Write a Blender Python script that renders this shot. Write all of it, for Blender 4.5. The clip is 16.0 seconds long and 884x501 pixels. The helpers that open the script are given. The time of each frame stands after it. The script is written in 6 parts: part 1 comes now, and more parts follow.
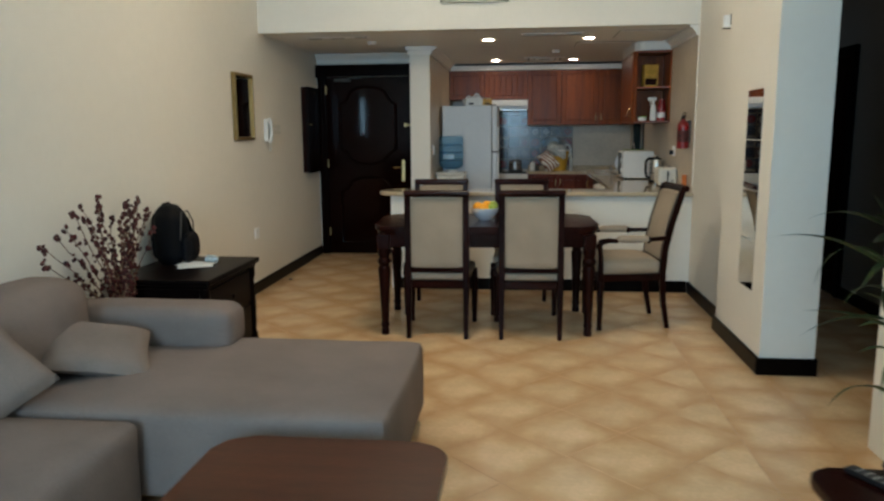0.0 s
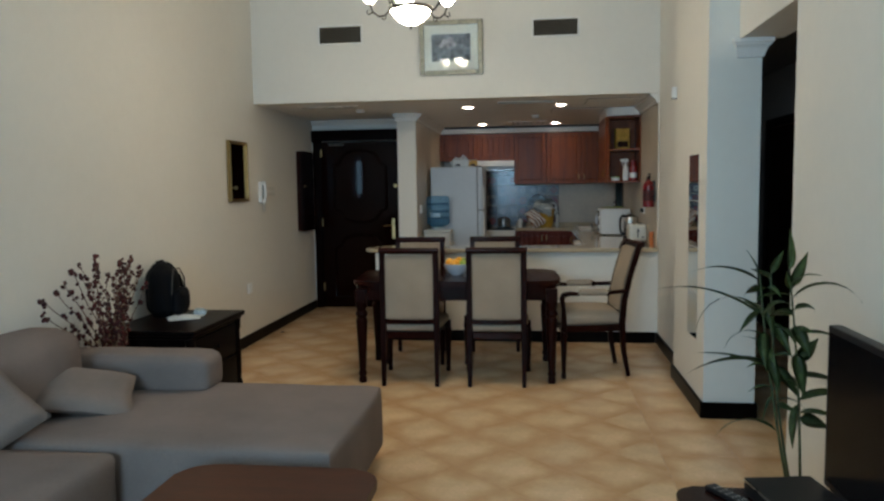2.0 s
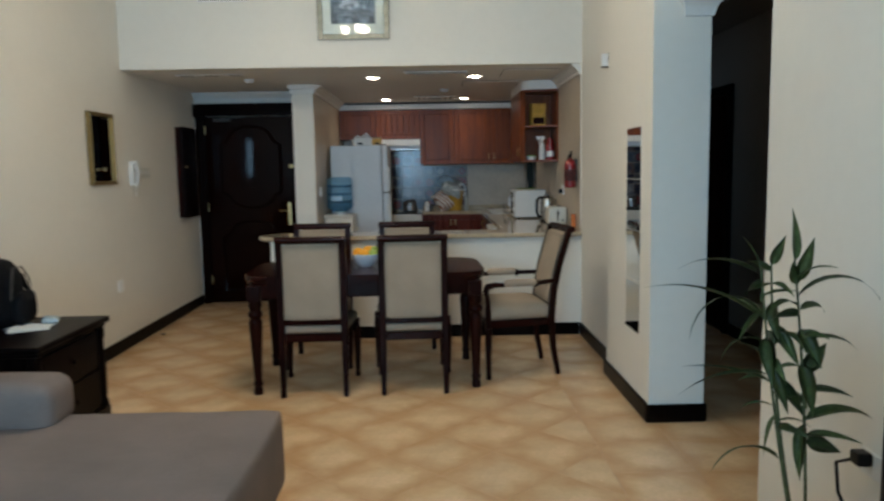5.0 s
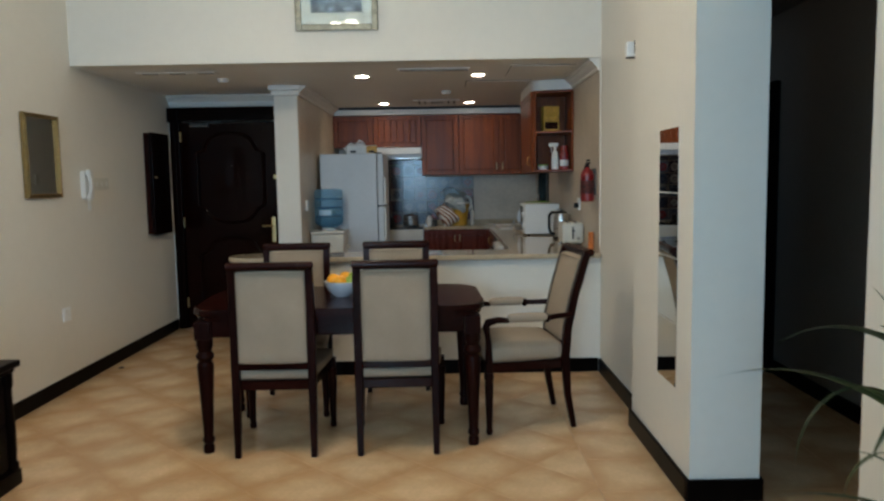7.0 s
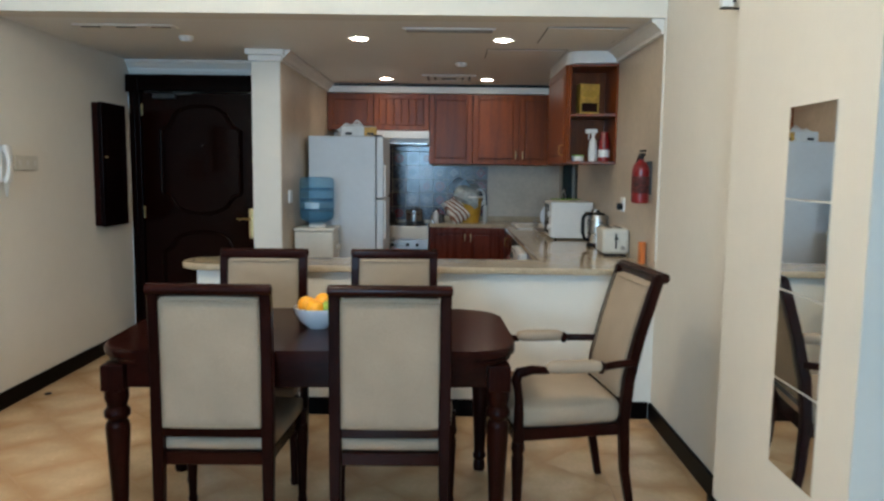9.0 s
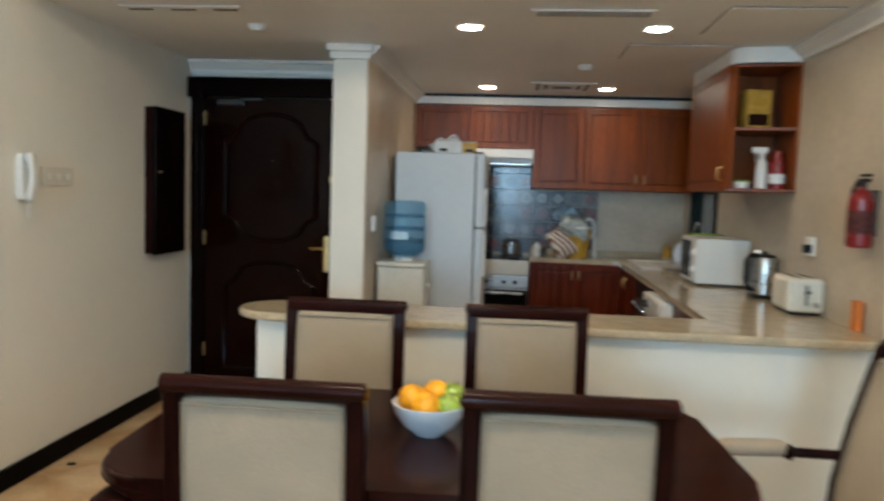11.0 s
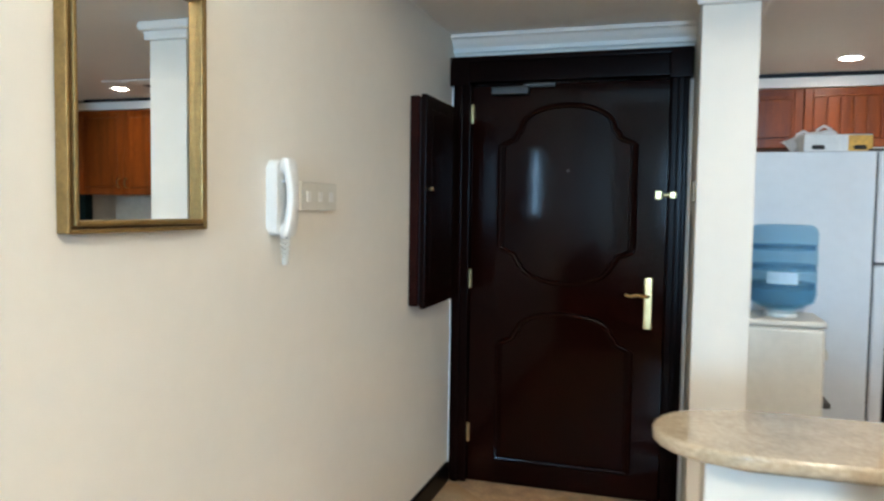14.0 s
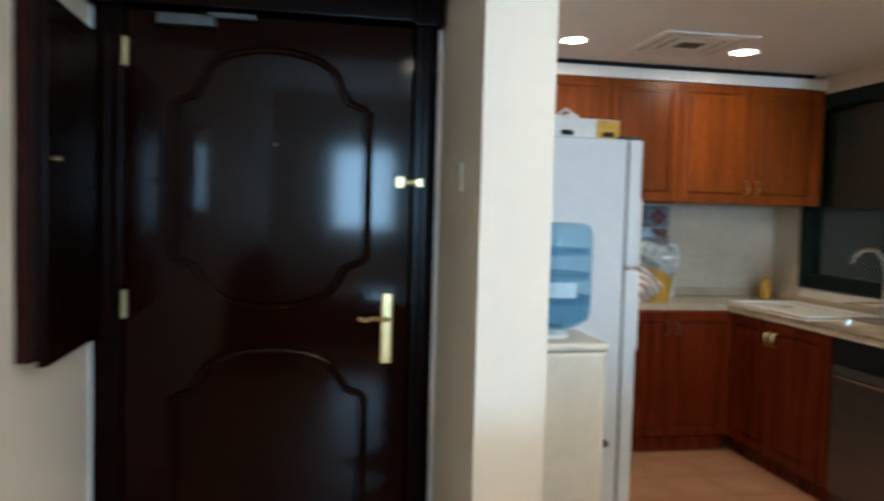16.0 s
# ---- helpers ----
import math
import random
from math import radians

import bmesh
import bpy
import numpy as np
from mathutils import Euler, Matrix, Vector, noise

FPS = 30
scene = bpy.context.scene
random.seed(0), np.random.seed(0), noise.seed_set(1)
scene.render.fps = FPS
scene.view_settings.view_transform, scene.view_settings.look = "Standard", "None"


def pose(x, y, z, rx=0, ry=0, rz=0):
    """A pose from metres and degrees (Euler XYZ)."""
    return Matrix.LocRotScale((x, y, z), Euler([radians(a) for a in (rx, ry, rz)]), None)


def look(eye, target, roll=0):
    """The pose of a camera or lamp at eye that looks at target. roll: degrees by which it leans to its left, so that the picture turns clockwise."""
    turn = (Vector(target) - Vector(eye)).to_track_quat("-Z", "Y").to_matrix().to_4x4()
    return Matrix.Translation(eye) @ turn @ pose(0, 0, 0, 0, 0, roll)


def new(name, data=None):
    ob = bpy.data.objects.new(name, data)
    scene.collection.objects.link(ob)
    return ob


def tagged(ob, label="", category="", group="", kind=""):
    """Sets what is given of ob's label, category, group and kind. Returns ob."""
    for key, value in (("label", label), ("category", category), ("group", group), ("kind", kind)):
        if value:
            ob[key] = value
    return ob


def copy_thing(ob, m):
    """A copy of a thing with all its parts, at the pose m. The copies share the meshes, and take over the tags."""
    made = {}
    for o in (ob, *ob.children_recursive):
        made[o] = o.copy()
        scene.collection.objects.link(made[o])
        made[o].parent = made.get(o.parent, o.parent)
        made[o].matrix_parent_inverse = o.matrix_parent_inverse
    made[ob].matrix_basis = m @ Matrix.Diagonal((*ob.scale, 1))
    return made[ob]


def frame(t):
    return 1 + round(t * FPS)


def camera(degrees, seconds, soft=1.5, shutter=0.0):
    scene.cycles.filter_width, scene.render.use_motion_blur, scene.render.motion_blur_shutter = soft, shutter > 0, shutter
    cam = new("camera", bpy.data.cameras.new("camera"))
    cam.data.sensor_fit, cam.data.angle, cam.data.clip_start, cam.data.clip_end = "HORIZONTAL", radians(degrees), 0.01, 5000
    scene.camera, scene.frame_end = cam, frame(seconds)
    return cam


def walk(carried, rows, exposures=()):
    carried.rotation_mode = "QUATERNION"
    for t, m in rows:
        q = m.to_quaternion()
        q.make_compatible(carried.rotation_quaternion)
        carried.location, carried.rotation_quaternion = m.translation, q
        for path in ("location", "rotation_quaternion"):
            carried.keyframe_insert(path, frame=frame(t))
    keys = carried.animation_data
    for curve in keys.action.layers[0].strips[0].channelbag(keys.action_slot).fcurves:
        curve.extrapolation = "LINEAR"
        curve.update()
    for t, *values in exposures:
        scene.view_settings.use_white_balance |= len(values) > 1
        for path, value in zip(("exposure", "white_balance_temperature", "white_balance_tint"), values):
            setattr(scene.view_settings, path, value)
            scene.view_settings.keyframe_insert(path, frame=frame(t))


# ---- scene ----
cam = camera(62.1, 16.0, soft=2.4, shutter=0.6)
PATH = [
    (0, (0.253, 0.397, 1.449), (0.039, 2.36, 1.128), -0.4),
    (0.5, (0.493, 0.288, 1.465), (0.256, 2.248, 1.146), 0.5),
    (1, (0.56, 0.213, 1.483), (0.322, 2.188, 1.274), -1.3),
    (1.5, (0.591, 0.081, 1.484), (0.372, 2.059, 1.29), -1.9),
    (2, (0.607, 0.022, 1.497), (0.356, 1.998, 1.325), -0.8),
    (2.5, (0.601, 0.029, 1.488), (0.312, 2.002, 1.336), -0.6),
    (3, (0.594, 0.059, 1.486), (0.293, 2.03, 1.337), -0.5),
    (3.5, (0.572, 0.184, 1.484), (0.271, 2.155, 1.332), -1.1),
    (4, (0.557, 0.327, 1.473), (0.287, 2.301, 1.301), -1.0),
    (4.5, (0.497, 0.531, 1.475), (0.295, 2.509, 1.256), -0.4),
    (5, (0.447, 0.732, 1.464), (0.475, 2.719, 1.243), -1.0),
    (5.2, (0.45, 0.811, 1.458), (0.511, 2.797, 1.231), -0.3),
    (7.4, (0.694, 1.884, 1.462), (0.648, 3.875, 1.275), -0.8),
    (7.5, (0.715, 1.963, 1.473), (0.657, 3.953, 1.285), -0.6),
    (8, (0.699, 2.2, 1.451), (0.647, 4.185, 1.211), 0.1),
    (8.2, (0.666, 2.311, 1.468), (0.626, 4.296, 1.228), 0.2),
    (10.5, (0.307, 3.642, 1.465), (0.304, 5.636, 1.304), 1.0),
    (11, (0.197, 3.888, 1.461), (0.0, 5.872, 1.302), 1.9),
    (11.5, (-0.004, 4.157, 1.453), (-0.303, 6.128, 1.299), 1.6),
    (12, (-0.172, 4.398, 1.43), (-0.606, 6.343, 1.255), 1.2),
    (12.5, (-0.387, 4.65, 1.423), (-1.074, 6.519, 1.244), 2.1),
    (13, (-0.645, 4.816, 1.461), (-1.312, 6.694, 1.286), 1.9),
    (13.5, (-0.871, 5.041, 1.451), (-1.459, 6.949, 1.321), 0.8),
    (14, (-1.041, 5.27, 1.444), (-1.632, 7.177, 1.329), 0.8),
    (14.5, (-1.258, 5.499, 1.455), (-1.611, 7.466, 1.374), -0.2),
    (15, (-1.323, 5.757, 1.435), (-1.425, 7.751, 1.312), 0.0),
    (15.5, (-1.337, 6.042, 1.426), (-1.347, 8.039, 1.318), 0.2),
    (15.7, (-1.358, 6.144, 1.432), (-1.256, 8.138, 1.313), 0.8),
    (16, (-1.414, 6.331, 1.414), (-1.058, 8.297, 1.314), 1.5),
]
walk(cam, [(t, look(eye, target, roll)) for t, eye, target, roll in PATH],
     exposures=[(0.0, -0.49, 7560, 10), (0.5, -0.59, 7510, 10), (1.0, -0.81, 7460, 10), (1.5, -0.81, 7610, 10), (2.0, -0.85, 7110, 10), (2.5, -0.83, 7410, 10),
                (3.0, -0.84, 7510, 10), (3.5, -0.79, 7560, 10), (4.0, -0.84, 7560, 10), (4.5, -0.54, 7310, 10), (5.0, -0.59, 6960, 10), (7.4, -0.56, 6960, 10),
                (8.0, -0.14, 6760, 10), (10.5, 0.06, 7110, 10), (11.0, 0.14, 7290, 10), (11.5, 0.19, 7140, 10), (12.0, 0.29, 6890, 10), (12.5, 0.3, 6640, 10),
                (13.0, 0.4, 6740, 10), (13.5, 0.5, 6570, 10), (14.0, 0.85, 6570, 10), (14.5, 0.84, 6620, 10), (15.5, 0.74, 6650, 10), (16.0, 0.74, 6700, 10)])

# ---- light: daylight from the balcony window behind, warm lamps in the room ----
world = bpy.data.worlds.new("world")
scene.world = world
world.use_nodes = True
_wn = world.node_tree.nodes
_sky = _wn.new("ShaderNodeTexSky")
_sky.sky_type, _sky.sun_disc = "NISHITA", False
_sky.sun_elevation, _sky.sun_rotation = radians(48), radians(120)
_wn["Background"].inputs["Strength"].default_value = 0.10
world.node_tree.links.new(_sky.outputs["Color"], _wn["Background"].inputs["Color"])


def lamp(name, kind, m, energy, color, **kw):
    data = bpy.data.lights.new(name, kind)
    data.energy, data.color = energy, color
    for k, v in kw.items():
        if k == "shape":
            data.shape = v
        elif k == "size":
            data.size = v
        elif k == "size_y":
            data.size_y = v
        elif k == "angle":
            data.angle = v
        elif k == "radius":
            data.shadow_soft_size = v
        elif k == "spread":
            data.spread = v
    ob = new(name, data)
    ob.matrix_world = m
    return ob


lamp("sun", "SUN", look((4, -8, 9), (0.5, 0, 0)), 2.0, (1, 0.95, 0.88), angle=radians(0.5))
DAY, SPOT, CHAND = 295.0, 121.0, 82.0
lamp("window_daylight", "AREA", look((-0.4, -2.66, 1.85), (-0.4, 4, 1.45)), DAY, (0.36, 0.660, 1.0), shape="RECTANGLE", size=1.1, size_y=1.5)

# ---- materials ----
MATS = {}


def mat(name, color, rough=0.5, metal=0.0, var=0.08, scale=6.0, fine=60.0, bump=0.0, bump_scale=80.0, coat=0.0,
        emit=None, strength=0.0, stretch=(1, 1, 1), second=None, per_object=0.0, spec=0.5, alpha=None, trans=0.0, grain=0.0):
    """Principled material with colour variation at two scales, roughness variation and fine relief."""
    m = bpy.data.materials.new(name)
    m.use_nodes = True
    nt = m.node_tree
    N, L = nt.nodes, nt.links
    b = N["Principled BSDF"]
    b.inputs["Roughness"].default_value = rough
    b.inputs["Metallic"].default_value = metal
    b.inputs["Coat Weight"].default_value = coat
    b.inputs["Coat Roughness"].default_value = 0.12
    b.inputs["Specular IOR Level"].default_value = spec
    b.inputs["Transmission Weight"].default_value = trans
    tc = N.new("ShaderNodeTexCoord")
    mp = N.new("ShaderNodeMapping")
    mp.inputs["Scale"].default_value = stretch
    L.new(tc.outputs["Object"], mp.inputs["Vector"])
    n1 = N.new("ShaderNodeTexNoise")
    n1.inputs["Scale"].default_value, n1.inputs["Detail"].default_value = scale, 4
    n2 = N.new("ShaderNodeTexNoise")
    n2.inputs["Scale"].default_value, n2.inputs["Detail"].default_value = fine, 3
    for n in (n1, n2):
        L.new(mp.outputs[0], n.inputs["Vector"])
    dark = tuple(c * (1 - 2.2 * var) for c in color) if second is None else second
    light = tuple(min(1, c * (1 + 1.6 * var)) for c in color)
    r1 = N.new("ShaderNodeValToRGB")
    r1.color_ramp.elements[0].position, r1.color_ramp.elements[1].position = 0.3, 0.7
    r1.color_ramp.elements[0].color, r1.color_ramp.elements[1].color = (*dark, 1), (*light, 1)
    L.new(n1.outputs["Fac"], r1.inputs["Fac"])
    mx = N.new("ShaderNodeMix")
    mx.data_type, mx.blend_type = "RGBA", "MULTIPLY"
    mx.inputs["Factor"].default_value = 1.0
    r2 = N.new("ShaderNodeValToRGB")
    g = max(0.0, 1 - 1.6 * var - grain)
    r2.color_ramp.elements[0].position, r2.color_ramp.elements[1].position = 0.35, 0.65
    r2.color_ramp.elements[0].color, r2.color_ramp.elements[1].color = (g, g, g, 1), (1, 1, 1, 1)
    L.new(n2.outputs["Fac"], r2.inputs["Fac"])
    L.new(r1.outputs["Color"], mx.inputs["A"])
    L.new(r2.outputs["Color"], mx.inputs["B"])
    out = mx.outputs["Result"]
    if per_object:
        oi = N.new("ShaderNodeObjectInfo")
        hs = N.new("ShaderNodeHueSaturation")
        mr = N.new("ShaderNodeMapRange")
        mr.inputs["To Min"].default_value, mr.inputs["To Max"].default_value = 1 - per_object, 1 + per_object
        L.new(oi.outputs["Random"], mr.inputs["Value"])
        L.new(mr.outputs["Result"], hs.inputs["Value"])
        L.new(out, hs.inputs["Color"])
        out = hs.outputs["Color"]
    L.new(out, b.inputs["Base Color"])
    rr = N.new("ShaderNodeMapRange")
    rr.inputs["To Min"].default_value, rr.inputs["To Max"].default_value = max(0.02, rough * 0.85), min(1, rough * 1.15)
    L.new(n1.outputs["Fac"], rr.inputs["Value"])
    L.new(rr.outputs["Result"], b.inputs["Roughness"])
    if bump:
        n3 = N.new("ShaderNodeTexNoise")
        n3.inputs["Scale"].default_value, n3.inputs["Detail"].default_value = bump_scale, 3
        L.new(mp.outputs[0], n3.inputs["Vector"])
        bp = N.new("ShaderNodeBump")
        bp.inputs["Strength"].default_value, bp.inputs["Distance"].default_value = bump, 0.004
        L.new(n3.outputs["Fac"], bp.inputs["Height"])
        L.new(bp.outputs["Normal"], b.inputs["Normal"])
    if emit:
        b.inputs["Emission Color"].default_value = (*emit, 1)
        b.inputs["Emission Strength"].default_value = strength
    MATS[name] = m
    return m


PAINT = mat("wall_paint", (0.77, 0.73, 0.655), 0.62, var=0.010, scale=1.3, fine=18, bump=0.05, bump_scale=160)
CEIL = mat("ceiling_paint", (0.83, 0.815, 0.78), 0.7, var=0.015, scale=1.0, fine=40, bump=0.05, bump_scale=120)
# Passage shade is put into this darker copy of the wall paint.
PASSAGE_SHADE = mat("passage_shade_paint", (0.24, 0.225, 0.21), 0.6, var=0.03, scale=1.5, fine=30, bump=0.05, bump_scale=160)
PLASTER = mat("white_plaster", (0.80, 0.775, 0.73), 0.55, var=0.015, scale=3, fine=40)
BEIGE = mat("beige_wall_tile", (0.56, 0.47, 0.365), 0.38, var=0.06, scale=2.2, fine=24)
BLACKWOOD = mat("blackened_wood", (0.0038, 0.0024, 0.002), 0.3, var=0.12, scale=5, fine=45, spec=0.045, stretch=(1, 1, 0.2))
DOORWOOD = mat("door_wood", (0.0072, 0.0013, 0.0007), 0.085, var=0.025, scale=3, fine=40, spec=0.09, stretch=(2, 2, 0.5))
FRAMEWOOD = mat("door_frame_wood", (0.0052, 0.0014, 0.0009), 0.22, var=0.05, scale=4, fine=45, spec=0.045, stretch=(2, 2, 0.4))
MAHOG = mat("mahogany", (0.021, 0.0041, 0.0027), 0.19, var=0.18, scale=5, fine=45, spec=0.10, stretch=(0.7, 2.2, 2.2), bump=0.008)
MAHOG_V = mat("mahogany_upright", (0.0165, 0.0032, 0.0020), 0.3, var=0.2, scale=7, fine=60, spec=0.07, stretch=(3, 3, 0.4), bump=0.015)
CHESTWOOD = mat("chest_wood", (0.005, 0.0024, 0.0021), 0.35, var=0.2, scale=6, fine=55, spec=0.06, stretch=(3, 0.5, 3))
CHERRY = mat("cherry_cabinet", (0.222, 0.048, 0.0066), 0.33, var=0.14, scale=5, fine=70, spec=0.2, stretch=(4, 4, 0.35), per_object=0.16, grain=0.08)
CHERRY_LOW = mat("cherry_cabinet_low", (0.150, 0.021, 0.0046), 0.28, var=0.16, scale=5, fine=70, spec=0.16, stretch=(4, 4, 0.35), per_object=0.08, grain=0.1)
LEATHERTOP = mat("coffee_table_top", (0.088, 0.026, 0.013), 0.34, var=0.12, scale=5, fine=60, spec=0.14, stretch=(0.4, 3, 3))
SOFA = mat("taupe_sofa_fabric", (0.232, 0.183, 0.163), 0.95, var=0.06, scale=3, fine=260, bump=0.35, bump_scale=420, spec=0.15, grain=0.1)
CUSHION = mat("cushion_fabric", (0.245, 0.194, 0.168), 0.95, var=0.06, scale=5, fine=300, bump=0.4, bump_scale=460, spec=0.15, grain=0.12)
CHAIRFAB = mat("beige_chair_fabric", (0.378, 0.295, 0.220), 0.85, var=0.05, scale=4, fine=280, bump=0.07, bump_scale=430, spec=0.15, grain=0.05)
PIPING = mat("braid_trim", (0.31, 0.24, 0.172), 0.75, var=0.12, scale=160, fine=300, bump=0.5, bump_scale=250)
WHITEGOODS = mat("white_enamel", (0.63, 0.675, 0.715), 0.42, var=0.02, scale=2, fine=20, spec=0.3, bump=0.03, bump_scale=300)
CREAMGOODS = mat("cream_plastic", (0.66, 0.64, 0.57), 0.4, var=0.03, scale=3, fine=30)
WHITEPL = mat("white_plastic", (0.74, 0.73, 0.70), 0.35, var=0.02, scale=4, fine=40)
STEEL = mat("brushed_steel", (0.52, 0.52, 0.51), 0.28, metal=1.0, var=0.06, scale=8, fine=120, stretch=(0.2, 4, 4))
CHROME = mat("chrome", (0.75, 0.75, 0.76), 0.1, metal=1.0, var=0.02)
BRASS = mat("brass", (0.66, 0.49, 0.24), 0.33, metal=1.0, var=0.08, scale=20)
GOLDFRAME = mat("gilt_frame", (0.29, 0.18, 0.062), 0.45, metal=0.6, var=0.08, scale=30, fine=120, bump=0.08, bump_scale=200)
BRONZEFRAME = mat("dark_gilt", (0.085, 0.045, 0.016), 0.4, metal=0.4, var=0.1, scale=30, fine=120)
SILVERFRAME = mat("champagne_frame", (0.33, 0.30, 0.22), 0.45, metal=0.4, var=0.14, scale=25, fine=90, bump=0.2)
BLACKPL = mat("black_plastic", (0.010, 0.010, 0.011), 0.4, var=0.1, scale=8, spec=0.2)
BLACKGLASS = mat("black_screen", (0.004, 0.004, 0.005), 0.16, var=0.03, spec=0.05)
PHONEGLASS = mat("phone_glass", (0.03, 0.038, 0.034), 0.2, var=0.05)
GREENALU = mat("dark_green_window_frame", (0.004, 0.011, 0.010), 0.4, var=0.1, scale=6, spec=0.12)
BAGFAB = mat("black_nylon", (0.003, 0.0032, 0.005), 0.75, var=0.25, scale=12, fine=200, bump=0.5, bump_scale=90, spec=0.15)
GRILLE = mat("grille_dark", (0.05, 0.047, 0.042), 0.5, var=0.15, scale=10)
VENTSLAT = mat("vent_slat", (0.17, 0.145, 0.105), 0.5, var=0.12, scale=10)
RED = mat("red_paint", (0.24, 0.007, 0.010), 0.28, var=0.08, scale=8)
ORANGE = mat("orange_peel", (0.88, 0.36, 0.012), 0.42, var=0.08, scale=14, bump=0.4, bump_scale=140)
APPLE = mat("green_apple_skin", (0.30, 0.42, 0.06), 0.3, var=0.18, scale=16)
BOWLM = mat("white_porcelain", (0.72, 0.74, 0.78), 0.18, var=0.02)
YELLOW = mat("yellow_plastic", (0.55, 0.31, 0.035), 0.4, var=0.1, scale=9)
ORANGEPL = mat("orange_card", (0.75, 0.20, 0.04), 0.5, var=0.08)
GREENPL = mat("green_plastic", (0.16, 0.30, 0.03), 0.4, var=0.1)
BLUEPL = mat("blue_card", (0.03, 0.12, 0.38), 0.45, var=0.1)
CARTON = mat("yellow_carton", (0.60, 0.33, 0.05), 0.5, var=0.14, scale=14)
PAPER = mat("paper", (0.72, 0.74, 0.74), 0.7, var=0.04, scale=12)
BRIGHTPL = mat("bright_white_plastic", (0.86, 0.87, 0.86), 0.3, var=0.02, scale=6, fine=50)
POUCH = mat("cloudy_film", (0.40, 0.46, 0.47), 0.3, var=0.15, scale=25)
LEAF = mat("leaf_green", (0.080, 0.122, 0.036), 0.42, var=0.25, scale=9, fine=60, per_object=0.3, stretch=(1, 1, 1))
STEM = mat("bamboo_stem", (0.065, 0.085, 0.028), 0.5, var=0.25, scale=18)
TWIG = mat("dry_twig", (0.30, 0.19, 0.125), 0.8, var=0.25, scale=30)
BERRY = mat("dry_seed_head", (0.115, 0.017, 0.014), 0.75, var=0.35, scale=40, bump=0.5)
IRON = mat("bronze_iron", (0.03, 0.026, 0.022), 0.4, metal=0.6, var=0.2, scale=20)
MATBOARD = mat("picture_mount", (0.60, 0.56, 0.46), 0.7, var=0.03)
WATERLABEL = mat("light_blue_label", (0.42, 0.60, 0.74), 0.4, var=0.05)
GLOW = mat("lamp_glass_lit", (0.9, 0.88, 0.8), 0.4, var=0.0, emit=(1.0, 0.93, 0.79), strength=CHAND)
SPOTGLOW = mat("downlight_lit", (0.9, 0.9, 0.85), 0.4, var=0.0, emit=(1.0, 0.92, 0.80), strength=SPOT)
CEILGREY = mat("grey_louvre", (0.33, 0.31, 0.28), 0.5, var=0.08, scale=10)
GROUT = mat("floor_grout", (0.55, 0.335, 0.175), 0.8, var=0.12, scale=12)
DARKSTEEL = mat("dark_brushed_steel", (0.16, 0.145, 0.13), 0.34, metal=0.8, var=0.05, scale=3, fine=160, stretch=(0.3, 0.3, 4))


def granite_material():
    m = mat("beige_granite", (0.55, 0.445, 0.315), 0.075, var=0.06, scale=10, fine=90)
    nt = m.node_tree
    N, L = nt.nodes, nt.links
    b = N["Principled BSDF"]
    base = b.inputs["Base Color"].links[0].from_socket
    tc = N.new("ShaderNodeTexCoord")
    v = N.new("ShaderNodeTexVoronoi")
    v.inputs["Scale"].default_value = 130
    L.new(tc.outputs["Object"], v.inputs["Vector"])
    r = N.new("ShaderNodeValToRGB")
    r.color_ramp.elements[0].position, r.color_ramp.elements[1].position = 0.25, 0.9
    r.color_ramp.elements[0].color, r.color_ramp.elements[1].color = (0.55, 0.45, 0.36, 1), (1.12, 1.1, 1.05, 1)
    L.new(v.outputs["Color"], r.inputs["Fac"])
    mx = N.new("ShaderNodeMix")
    mx.data_type, mx.blend_type = "RGBA", "MULTIPLY"
    mx.inputs["Factor"].default_value = 0.38
    L.new(base, mx.inputs["A"])
    L.new(r.outputs["Color"], mx.inputs["B"])
    L.new(mx.outputs["Result"], b.inputs["Base Color"])
    return m


